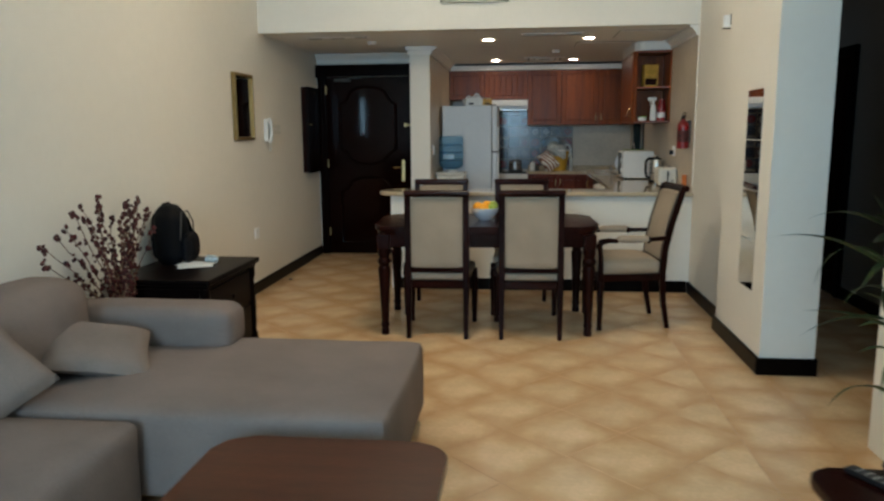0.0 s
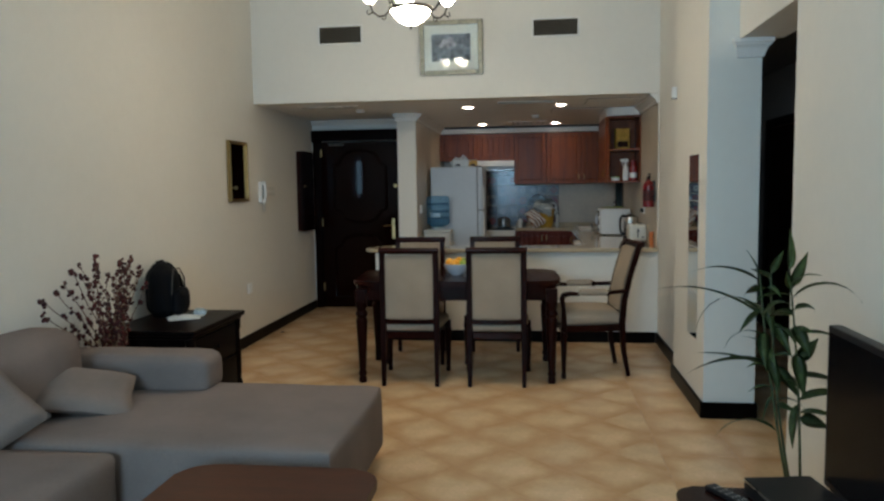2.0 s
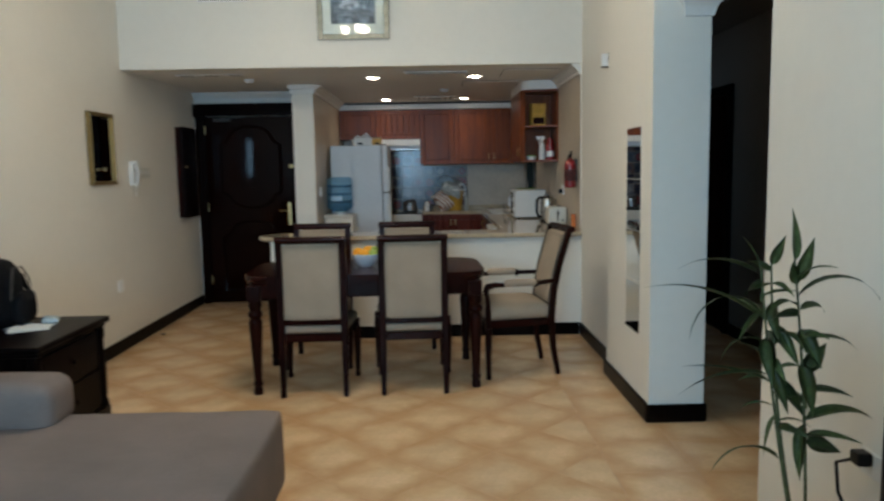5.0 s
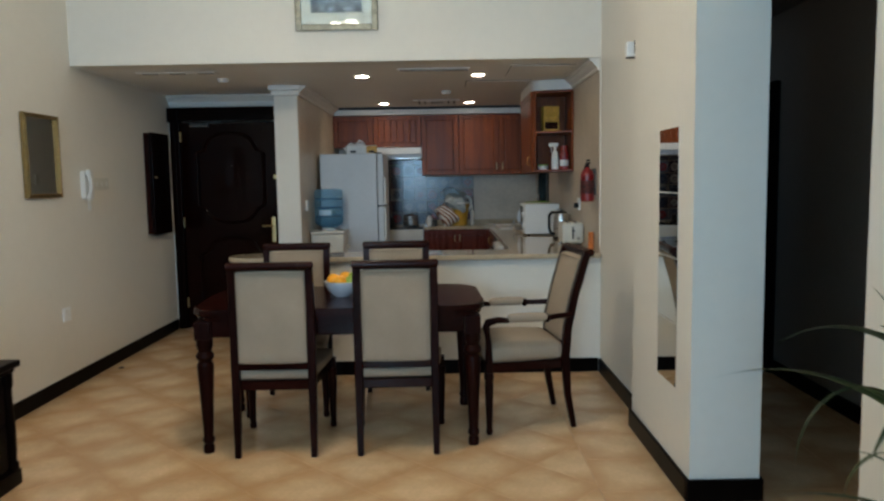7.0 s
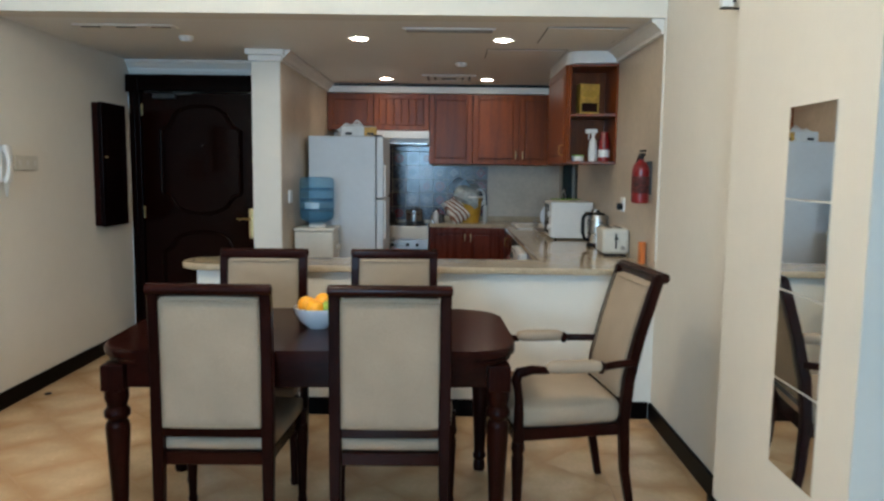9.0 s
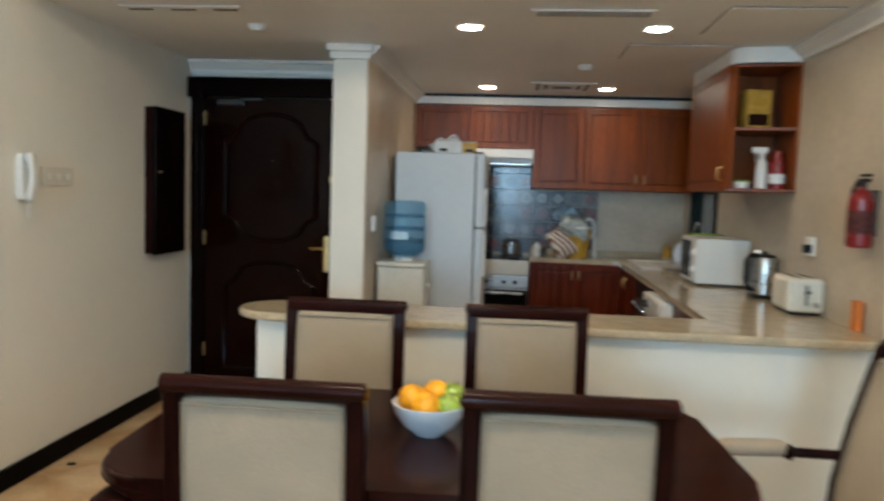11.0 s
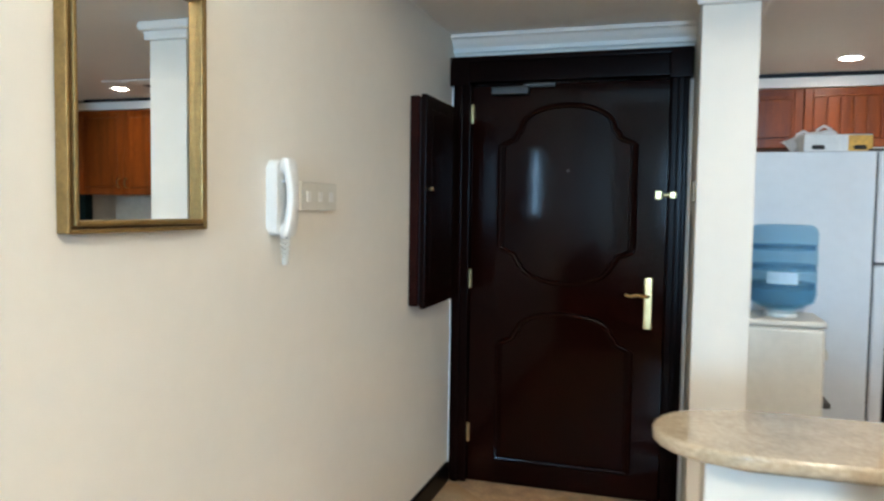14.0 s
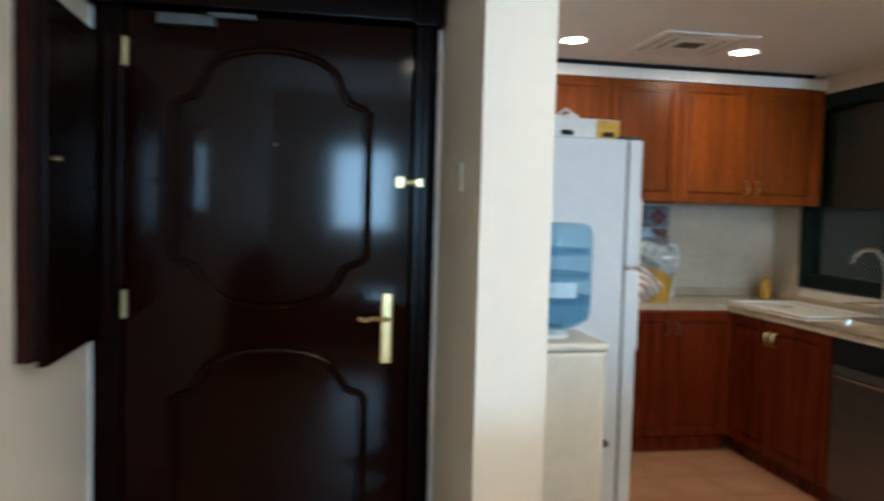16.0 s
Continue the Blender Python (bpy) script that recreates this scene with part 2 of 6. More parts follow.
def tile_material(name, centre, rim, rough, size):
    """Glazed tile: cloudy glaze printed darker towards the edge of each tile, tone differing from tile to tile."""
    m = mat(name, centre, rough, var=0.05, scale=5, fine=40, per_object=0.05)
    nt = m.node_tree
    N, L = nt.nodes, nt.links
    b = N["Principled BSDF"]
    base = b.inputs["Base Color"].links[0].from_socket
    tc = N.new("ShaderNodeTexCoord")
    ab = N.new("ShaderNodeVectorMath")
    ab.operation = "ABSOLUTE"
    L.new(tc.outputs["Object"], ab.inputs[0])
    sp = N.new("ShaderNodeSeparateXYZ")
    L.new(ab.outputs[0], sp.inputs[0])
    mxm = N.new("ShaderNodeMath")
    mxm.operation = "SMOOTH_MAX"
    mxm.inputs[2].default_value = size * 0.35
    L.new(sp.outputs["X"], mxm.inputs[0])
    L.new(sp.outputs["Y"], mxm.inputs[1])
    nz = N.new("ShaderNodeTexNoise")
    nz.inputs["Scale"].default_value = 7
    oi = N.new("ShaderNodeObjectInfo")
    vm = N.new("ShaderNodeVectorMath")
    L.new(tc.outputs["Object"], vm.inputs[0])
    cb = N.new("ShaderNodeCombineXYZ")
    mu = N.new("ShaderNodeMath")
    mu.operation, mu.inputs[1].default_value = "MULTIPLY", 50
    L.new(oi.outputs["Random"], mu.inputs[0])
    L.new(mu.outputs[0], cb.inputs[2])
    L.new(cb.outputs[0], vm.inputs[1])
    L.new(vm.outputs[0], nz.inputs["Vector"])
    ad = N.new("ShaderNodeMath")
    ad.operation, ad.inputs[1].default_value = "MULTIPLY_ADD", size * 0.5
    L.new(nz.outputs["Fac"], ad.inputs[0])
    L.new(mxm.outputs[0], ad.inputs[2])
    mr = N.new("ShaderNodeMapRange")
    mr.interpolation_type = "SMOOTHSTEP"
    mr.inputs["From Min"].default_value, mr.inputs["From Max"].default_value = size * 0.40, size * 0.84
    L.new(ad.outputs[0], mr.inputs["Value"])
    mx = N.new("ShaderNodeMix")
    mx.data_type = "RGBA"
    L.new(mr.outputs["Result"], mx.inputs["Factor"])
    L.new(base, mx.inputs["A"])
    mx.inputs["B"].default_value = (*rim, 1)
    L.new(mx.outputs["Result"], b.inputs["Base Color"])
    return m


def clear_material(name, color, rough=0.0, ior=1.45):
    m = bpy.data.materials.new(name)
    m.use_nodes = True
    b = m.node_tree.nodes["Principled BSDF"]
    b.inputs["Base Color"].default_value = (*color, 1)
    b.inputs["Roughness"].default_value = rough
    b.inputs["IOR"].default_value = ior
    b.inputs["Transmission Weight"].default_value = 1.0
    return m


def mirror_material():
    m = bpy.data.materials.new("mirror")
    m.use_nodes = True
    b = m.node_tree.nodes["Principled BSDF"]
    b.inputs["Base Color"].default_value = (0.86, 0.88, 0.87, 1)
    b.inputs["Metallic"].default_value, b.inputs["Roughness"].default_value = 1.0, 0.015
    return m


GRANITE = granite_material()
FLOORTILE = tile_material("floor_tile_glaze", (0.755, 0.515, 0.305), (0.565, 0.335, 0.165), 0.26, 0.40)
KITCHTILE = tile_material("kitchen_floor_glaze", (0.50, 0.25, 0.145), (0.40, 0.19, 0.105), 0.4, 0.30)
MIRROR = mirror_material()
GLASS = clear_material("window_glass", (0.95, 0.98, 0.98))


def tinted_plastic(name, through_color, body, solid):
    """Thin see-through plastic: light passes tinted, a part of it is scattered by the cloudy wall."""
    m = bpy.data.materials.new(name)
    m.use_nodes = True
    N, L = m.node_tree.nodes, m.node_tree.links
    b = N["Principled BSDF"]
    b.inputs["Base Color"].default_value = (*body, 1)
    b.inputs["Roughness"].default_value = 0.16
    tr = N.new("ShaderNodeBsdfTransparent")
    tr.inputs["Color"].default_value = (*through_color, 1)
    mx = N.new("ShaderNodeMixShader")
    mx.inputs["Fac"].default_value = solid
    L.new(tr.outputs[0], mx.inputs[1])
    L.new(b.outputs[0], mx.inputs[2])
    L.new(mx.outputs[0], N["Material Output"].inputs["Surface"])
    return m


BOTTLE = tinted_plastic("blue_water_bottle", (0.68, 0.85, 0.94), (0.20, 0.42, 0.58), 0.22)
WATER = tinted_plastic("water", (0.62, 0.83, 0.91), (0.04, 0.20, 0.30), 0.18)


# ---- builders ----
def weigh_normals(me, limit):
    """Corner normals weighted by face area, so that flat faces stay flat beside rounded edges."""
    at = {}
    for p in me.polygons:
        for v in p.vertices:
            at.setdefault(v, []).append(p.index)
    flat = [p.normal.copy() for p in me.polygons]
    area = [p.area for p in me.polygons]
    out = []
    for p in me.polygons:
        for v in p.vertices:
            n = Vector()
            for q in at[v]:
                if flat[q].dot(flat[p.index]) > limit:
                    n += flat[q] * area[q]
            out.append(n.normalized() if n.length > 1e-12 else flat[p.index])
    me.normals_split_custom_set(out)


def finish(bm, name, material, parent=None, label="", smooth=False, kind="", angle=40):
    me = bpy.data.meshes.new(name)
    bm.normal_update()
    bm.to_mesh(me)
    bm.free()
    me.materials.append(material)
    if smooth:
        me.shade_smooth()
        if len(me.polygons) < 2500 and "fabric" not in material.name:
            weigh_normals(me, math.cos(radians(angle)))
        else:
            me.set_sharp_from_angle(angle=radians(angle))
    ob = new(name, me)
    if parent is not None:
        ob.parent = parent
    if label or kind:
        tagged(ob, label=label, kind=kind)
    return ob


def part(name, bm, material, parent, label="", smooth=True):
    """Links a bmesh as one mesh object under a thing or a part."""
    return finish(bm, name, material, parent, label, smooth)


def thing(name, label, category, m=None, group="", kind=""):
    """An Empty at the thing's base that parents its parts."""
    ob = new(name)
    ob.empty_display_size = 0.1
    ob.matrix_basis = m if m is not None else Matrix()
    return tagged(ob, label, category, group, kind)


def box(x0, y0, z0, x1, y1, z1, bevel=0.0, segs=1, bm=None):
    """A box between two corners, edges bevelled; added to bm if one is given."""
    b = bmesh.new()
    bmesh.ops.create_cube(b, size=1, matrix=Matrix.LocRotScale(((x0 + x1) / 2, (y0 + y1) / 2, (z0 + z1) / 2), None, (abs(x1 - x0), abs(y1 - y0), abs(z1 - z0))))
    if bevel:
        bmesh.ops.bevel(b, geom=b.edges[:], offset=bevel, segments=segs, profile=0.5, affect="EDGES")
    return joined(bm, b)


def joined(bm, b):
    if bm is None:
        return b
    me = bpy.data.meshes.new("tmp")
    b.to_mesh(me)
    b.free()
    bm.from_mesh(me)
    bpy.data.meshes.remove(me)
    return bm


def cyl(a, b, r0, r1=None, n=16, bm=None, caps=True):
    """A cylinder or cone from point a to point b."""
    a, b = Vector(a), Vector(b)
    out = bmesh.new()
    q = (b - a).to_track_quat("Z", "Y")
    bmesh.ops.create_cone(out, cap_ends=caps, segments=n, radius1=r0, radius2=r0 if r1 is None else r1, depth=(b - a).length,
                          matrix=Matrix.LocRotScale((a + b) / 2, q, None))
    return joined(bm, out)


def lathe(profile, n=24, bm=None, m=None):
    """Turns a profile of (radius, height) about z."""
    out = bmesh.new()
    rings = []
    for r, z in profile:
        rings.append([out.verts.new((r * math.cos(2 * math.pi * i / n), r * math.sin(2 * math.pi * i / n), z)) for i in range(n)])
    for p, q in zip(rings, rings[1:]):
        for i in range(n):
            out.faces.new((p[i], p[(i + 1) % n], q[(i + 1) % n], q[i]))
    closed = profile[0] == profile[-1]
    if profile[0][0] > 1e-4 and not closed:
        out.faces.new(rings[0][::-1])
    if profile[-1][0] > 1e-4 and not closed:
        out.faces.new(rings[-1])
    bmesh.ops.remove_doubles(out, verts=out.verts, dist=1e-5)
    if m is not None:
        out.transform(m)
    return joined(bm, out)


def sweep(points, radius, n=8, bm=None, taper=None):
    """A round tube along points."""
    out = bmesh.new()
    pts = [Vector(p) for p in points]
    rings = []
    for i, p in enumerate(pts):
        d = (pts[min(i + 1, len(pts) - 1)] - pts[max(i - 1, 0)]).normalized()
        q = d.to_track_quat("Z", "Y") if i == 0 else last.rotation_difference(d) @ q
        last = d
        r = radius * (1 if taper is None else taper[i])
        rings.append([out.verts.new(p + q @ Vector((r * math.cos(2 * math.pi * k / n), r * math.sin(2 * math.pi * k / n), 0))) for k in range(n)])
    for p, q in zip(rings, rings[1:]):
        for k in range(n):
            out.faces.new((p[k], p[(k + 1) % n], q[(k + 1) % n], q[k]))
    out.faces.new(rings[0][::-1])
    out.faces.new(rings[-1])
    return joined(bm, out)


def bar_sweep(points, w, d, bm=None, widths=None):
    """A rectangular bar along points in a plane; w across x, d across the bar's own depth."""
    out = bmesh.new()
    pts = [Vector(p) for p in points]
    rings = []
    for i, p in enumerate(pts):
        t = (pts[min(i + 1, len(pts) - 1)] - pts[max(i - 1, 0)]).normalized()
        side = Vector((1, 0, 0))
        nrm = t.cross(side).normalized()
        k = 1 if widths is None else widths[i]
        rings.append([out.verts.new(p + side * (sx * w / 2 * k) + nrm * (sn * d / 2 * k)) for sx, sn in ((-1, -1), (1, -1), (1, 1), (-1, 1))])
    for p, q in zip(rings, rings[1:]):
        for k in range(4):
            out.faces.new((p[k], p[(k + 1) % 4], q[(k + 1) % 4], q[k]))
    out.faces.new(rings[0][::-1])
    out.faces.new(rings[-1])
    bmesh.ops.recalc_face_normals(out, faces=out.faces[:])
    bmesh.ops.bevel(out, geom=[e for e in out.edges if e.calc_length() > 0.02], offset=0.004, segments=1, affect="EDGES")
    return joined(bm, out)


def prism(outline, z0, z1, bevel=0.0, segs=2, bm=None):
    """An upright slab with the given outline of (x, y), counter-clockwise."""
    out = bmesh.new()
    lo = [out.verts.new((x, y, z0)) for x, y in outline]
    hi = [out.verts.new((x, y, z1)) for x, y in outline]
    n = len(outline)
    out.faces.new(lo[::-1])
    out.faces.new(hi)
    for i in range(n):
        out.faces.new((lo[i], lo[(i + 1) % n], hi[(i + 1) % n], hi[i]))
    if bevel:
        rim = [e for e in out.edges if abs(e.verts[0].co.z - e.verts[1].co.z) < 1e-6]
        bmesh.ops.bevel(out, geom=rim, offset=bevel, segments=segs, profile=0.5, affect="EDGES")
    return joined(bm, out)


def arc(cx, cy, r, a0, a1, n=8, ry=None):
    return [(cx + r * math.cos(radians(a0 + (a1 - a0) * i / n)), cy + (ry or r) * math.sin(radians(a0 + (a1 - a0) * i / n))) for i in range(n + 1)]


def round_rect(x0, y0, x1, y1, r, n=6):
    return arc(x1 - r, y0 + r, r, -90, 0, n) + arc(x1 - r, y1 - r, r, 0, 90, n) + arc(x0 + r, y1 - r, r, 90, 180, n) + arc(x0 + r, y0 + r, r, 180, 270, n)


def soft_box(x0, y0, z0, x1, y1, z1, r, puff=0.0, cuts=6, seed=0, wobble=0.0):
    """An upholstered block: rounded edges, faces puffed out a little, slightly uneven."""
    b = bmesh.new()
    bmesh.ops.create_cube(b, size=2)
    bmesh.ops.subdivide_edges(b, edges=b.edges[:], cuts=cuts, use_grid_fill=True)
    c = Vector(((x0 + x1) / 2, (y0 + y1) / 2, (z0 + z1) / 2))
    h = Vector(((x1 - x0) / 2, (y1 - y0) / 2, (z1 - z0) / 2))
    for v in b.verts:
        p = v.co.copy()
        # squeeze the grid towards the edges, so that the rounding has enough rows
        p = Vector([math.copysign(abs(k) ** 0.6, k) for k in p])
        q = Vector((p.x * h.x, p.y * h.y, p.z * h.z))
        inner = Vector([max(-(hh - r), min(hh - r, k)) for k, hh in zip(q, h)])
        d = q - inner
        if d.length > 1e-6:
            q = inner + d.normalized() * min(r, max(abs(d.x), abs(d.y), abs(d.z)))
        for ax in range(3):
            o1, o2 = (ax + 1) % 3, (ax + 2) % 3
            q[ax] += math.copysign(puff, p[ax]) * (abs(p[ax]) > 0.98) * (1 - p[o1] ** 2) * (1 - p[o2] ** 2)
        if wobble:
            q += noise.noise_vector(q * 4 + Vector((seed, 0, 0))) * wobble
        v.co = c + q
    return b


def cushion(w, h, t, seed=0):
    """A pillow: thin at the seams, thick in the middle, with drawn-in edges."""
    b = bmesh.new()
    bmesh.ops.create_grid(b, x_segments=18, y_segments=18, size=1)
    top = list(b.verts)
    ret = bmesh.ops.duplicate(b, geom=b.verts[:] + b.edges[:] + b.faces[:])
    low = [v for v in ret["geom"] if isinstance(v, bmesh.types.BMVert)]
    for group, s in ((top, 1), (low, -1)):
        for v in group:
            x, y = v.co.x, v.co.y
            f = max(0, (1 - x ** 4) * (1 - y ** 4)) ** 0.5
            pull = 1 - 0.07 * (1 - min(1, abs(x * y)))
            k = noise.noise(Vector((x * 2 + seed, y * 2, s))) * 0.012
            v.co = Vector((x * w / 2 * pull, y * h / 2 * pull, s * (t / 2 * f) + k * f))
    bmesh.ops.reverse_faces(b, faces=[f for f in ret["geom"] if isinstance(f, bmesh.types.BMFace)])
    bmesh.ops.remove_doubles(b, verts=b.verts, dist=1e-4)
    return b


def structure(name, bm, material, label="", smooth=False):
    ob = finish(bm, name, material, None, label, smooth)
    return tagged(ob, label, "", "", "structure")

# ---- structure ----
XL, XR, YB, YK, HK, HL = -2.14, 1.75, -2.75, 10.93, 2.335, 3.6
YH = 7.07  # face of the bulkhead over the kitchen

structure("wall_west", box(XL - 0.15, YB, 0, XL, 9.15, HL), PAINT, "cream painted plaster wall beside the sofa")
structure("wall_south", box(XL - 0.15, YB - 0.15, 0, -0.97, YB, HL, bm=box(0.17, YB - 0.15, 0, 3.2, YB, HL, bm=box(-0.97, YB - 0.15, 2.62, 0.17, YB, HL, bm=box(-0.97, YB - 0.15, 0, 0.17, YB, 1.05)))), PAINT, "cream wall around the window")
structure("wall_east_near", box(1.85, YB, 0, 2.0, 3.78, HL, bm=box(1.85, 3.78, 2.37, 2.11, 4.79, HL)), PAINT, "cream wall behind the television with opening to the passage")
structure("pilaster", box(1.67, 4.79, 0, 1.985, 5.8, HL), PAINT, "cream painted wall pier beside the passage")
_east = box(XR, 5.8, 0, 1.985, 9.78, HL)
box(XR, 9.78, 0, 1.985, 10.62, 1.0, bm=_east)
box(XR, 9.78, 2.22, 1.985, 10.62, HL, bm=_east)
box(XR, 10.62, 0, 1.985, YK + 0.15, HL, bm=_east)
structure("wall_east", _east, PAINT, "cream wall between dining area and kitchen")
structure("wall_north", box(XL - 0.15, YK, 0, XR, YK + 0.15, HK), BEIGE, "beige kitchen back wall")
structure("wall_entrance", box(XL, 9.0, 2.16, -0.95, 9.15, HK, bm=box(-1.0, 9.0, 0, -0.95, 9.15, 2.16, bm=box(XL, 9.15, 0, -0.95, 9.2, HK))), PAINT, "cream wall above the entrance door")
structure("kitchen_partition", box(-0.945, 8.34, 0, -0.735, YK, HK), PAINT, "cream column and partition between entrance and kitchen")
structure("partition_facing", box(-0.735, 8.36, 0, -0.731, YK, HK), BEIGE, "beige tile facing on the kitchen side of the partition")
structure("bulkhead", box(XL, YH, HK, XR, YH + 0.18, HL), PAINT, "cream bulkhead wall above the kitchen opening")
structure("ceiling", box(XL - 0.15, YB, HL, 2.0, YH, HL + 0.1), CEIL, "plain white living room ceiling")
structure("ceiling_kitchen", box(XL, YH + 0.18, HK, XR, YK, HK + 0.1), CEIL, "low white ceiling over kitchen and entrance")
structure("wall_kitchen_side", box(XR - 0.004, YH + 0.02, 0.9, XR, 9.78, HK, bm=box(XR - 0.004, 10.62, 0.9, XR, YK, HK, bm=box(XR - 0.004, 9.78, 2.22, XR, 10.62, HK))), BEIGE, "beige tiled kitchen side wall")
structure("corner_guard", box(XR - 0.008, YH + 0.002, 0.95, XR, YH + 0.02, HK), PAINT, "cream corner strip")
# passage behind the opening, its shade painted into the surfaces
structure("wall_passage", box(3.0, 2.6, 0, 3.12, 8.4, 2.6), PASSAGE_SHADE, "passage wall with its shade painted in grey-brown")
structure("wall_passage_end", box(1.985, 8.3, 0, 3.0, 8.4, 2.6, bm=box(2.0, 2.5, 0, 3.12, 2.6, 2.6)), PASSAGE_SHADE, "passage end wall with its shade painted in")
structure("ceiling_passage", box(2.11, 2.5, 2.6, 3.12, 8.4, 2.7), PASSAGE_SHADE, "passage ceiling with its shade painted in")


def cove(path, name="cornice"):
    """Plaster cornice under the ceiling: two points of a wall line and the side it faces."""
    (xa, ya), (xb, yb), (nx, ny) = path
    prof = [(0, 0), (0.075, 0), (0.075, -0.018), (0.058, -0.024), (0.040, -0.045), (0.020, -0.062), (0.020, -0.085), (0, -0.085)]
    b = bmesh.new()
    ends = []
    for x, y in ((xa, ya), (xb, yb)):
        ends.append([b.verts.new((x + nx * o, y + ny * o, HK - 0.002 + dz)) for o, dz in prof])
    n = len(prof)
    for i in range(n):
        b.faces.new((ends[0][i], ends[0][(i + 1) % n], ends[1][(i + 1) % n], ends[1][i]))
    b.faces.new(ends[0])
    b.faces.new(ends[1][::-1])
    bmesh.ops.recalc_face_normals(b, faces=b.faces[:])
    structure(name, b, PLASTER, "white moulded plaster cornice")


cove(((XL, 8.998), (-0.945, 8.998), (0, -1)))
structure("column_capital", box(-0.965, 8.318, 2.245, -0.715, 8.345, 2.29, 0.006, 2, bm=box(-0.985, 8.298, 2.29, -0.695, 8.345, HK - 0.001, 0.008, 2)), PLASTER, "white plaster capital on the column")
cove(((-0.731, 8.34), (-0.731, 10.45), (1, 0)))
cove(((XR - 0.004, YH + 0.02), (XR - 0.004, 8.22), (-1, 0)))
# plaster capital where the passage beam meets the pier
_cap = bmesh.new()
_rows = []
for _o, _z in ((0.0, 2.258), (0.013, 2.262), (0.013, 2.274), (0.016, 2.280), (0.019, 2.295), (0.026, 2.312), (0.038, 2.326), (0.046, 2.331), (0.046, 2.340), (0.056, 2.344), (0.056, 2.3685)):
    _rows.append([_cap.verts.new((x, y, _z)) for x, y in ((1.845 - _o * 0.7, 4.791), (1.845 - _o * 0.7, 4.789 - _o), (1.984 + _o, 4.789 - _o), (1.984 + _o, 4.791))])
for _p, _q in zip(_rows, _rows[1:]):
    for _k in range(4):
        _cap.faces.new((_p[_k], _p[(_k + 1) % 4], _q[(_k + 1) % 4], _q[_k]))
_cap.faces.new(_rows[0][::-1])
_cap.faces.new(_rows[-1])
bmesh.ops.recalc_face_normals(_cap, faces=_cap.faces[:])
structure("capital", _cap, PLASTER, "white plaster capital moulding")


def baseboard(x0, y0, x1, y1):
    structure("baseboard", box(x0, y0, 0, x1, y1, 0.105, 0.006, 2), BLACKWOOD, "near-black stained wooden skirting")


baseboard(XL, YB, XL + 0.018, 8.93)
baseboard(XR - 0.018, 5.8, XR, 7.046)
baseboard(1.652, 4.79, 1.67, 5.818)
baseboard(1.652, 4.772, 2.0, 4.79)
baseboard(-0.93, 7.046, XR - 0.018, 7.064)
baseboard(2.982, 2.6, 3.0, 8.3)
baseboard(1.985, 4.79, 2.003, 8.3)

# bar wall and balcony window
structure("bar_wall", box(-0.945, 7.064, 0, XR, 7.30, 0.865), PAINT, "cream half wall under the granite bar")


def balcony_window():
    w = thing("window_1", "white-framed window with clear glass behind the seating", "window", pose(-0.40, YB - 0.07, 0), kind="structure")
    f = box(-0.57, -0.03, 1.05, -0.51, 0.03, 2.62)
    box(0.51, -0.03, 1.05, 0.57, 0.03, 2.62, bm=f)
    box(-0.51, -0.03, 2.56, 0.51, 0.03, 2.62, bm=f)
    box(-0.51, -0.03, 1.05, 0.51, 0.03, 1.11, bm=f)
    part("window_frame", f, WHITEPL, w)
    p = part("pane", box(-0.51, -0.004, 1.11, 0.51, 0.004, 2.56), GLASS, w)
    p.visible_shadow = False


balcony_window()


def kitchen_window():
    w = thing("window_2", "dark green aluminium kitchen window with unlit glass above the sink", "window", pose(XR + 0.03, 10.2, 0), kind="structure")
    f = box(-0.046, -0.435, 1.0, 0.04, -0.34, 2.22, 0.006)
    box(-0.046, 0.34, 1.0, 0.04, 0.435, 2.22, 0.006, bm=f)
    box(-0.046, -0.34, 1.0, 0.04, 0.34, 1.09, 0.006, bm=f)
    box(-0.046, -0.34, 2.13, 0.04, 0.34, 2.22, 0.006, bm=f)
    part("window_frame", f, GREENALU, w)
    p = part("pane", box(0.0, -0.34, 1.09, 0.008, 0.34, 2.13), GLASS, w)
    p.visible_shadow = False
    part("window_blind", box(0.044, -0.419, 1.0, 0.050, 0.419, 2.219), GREENALU, w, "dark roller blind behind the glass")


kitchen_window()


# ---- entrance door ----
def panel_path(half, z0, z1, rise, notch):
    """Outline of a shaped door panel: arched at the top end, with stepped shoulders."""
    pts = []
    zs = z1 - rise
    pts += [(half, z0 + 0.0), (half, zs)]
    pts += [(half - 0.02, zs + 0.012), (half - notch, zs + 0.03), (half - notch - 0.012, zs + 0.06)]
    n = 12
    w = half - notch - 0.03
    for i in range(n + 1):
        a = math.pi * i / n
        pts.append((w * math.cos(a), zs + 0.075 + (rise - 0.075) * math.sin(a) ** 0.9))
    pts += [(-(half - notch - 0.012), zs + 0.06), (-(half - notch), zs + 0.03), (-half + 0.02, zs + 0.012), (-half, zs), (-half, z0)]
    return pts


def moulding(points, parent, name="panel_moulding", closed=True, r=0.013):
    pts = [Vector((x, -0.004, z)) for x, z in points]
    if closed:
        pts.append(pts[0].copy())
    b = sweep(pts, r, 8)
    sweep([p + Vector((0, -0.001, 0)) for p in [Vector((q.x * 0.945, q.y, (q.z - 0) )) for q in pts]], r * 0.55, 6, bm=b)
    return part(name, b, DOORWOOD, parent)


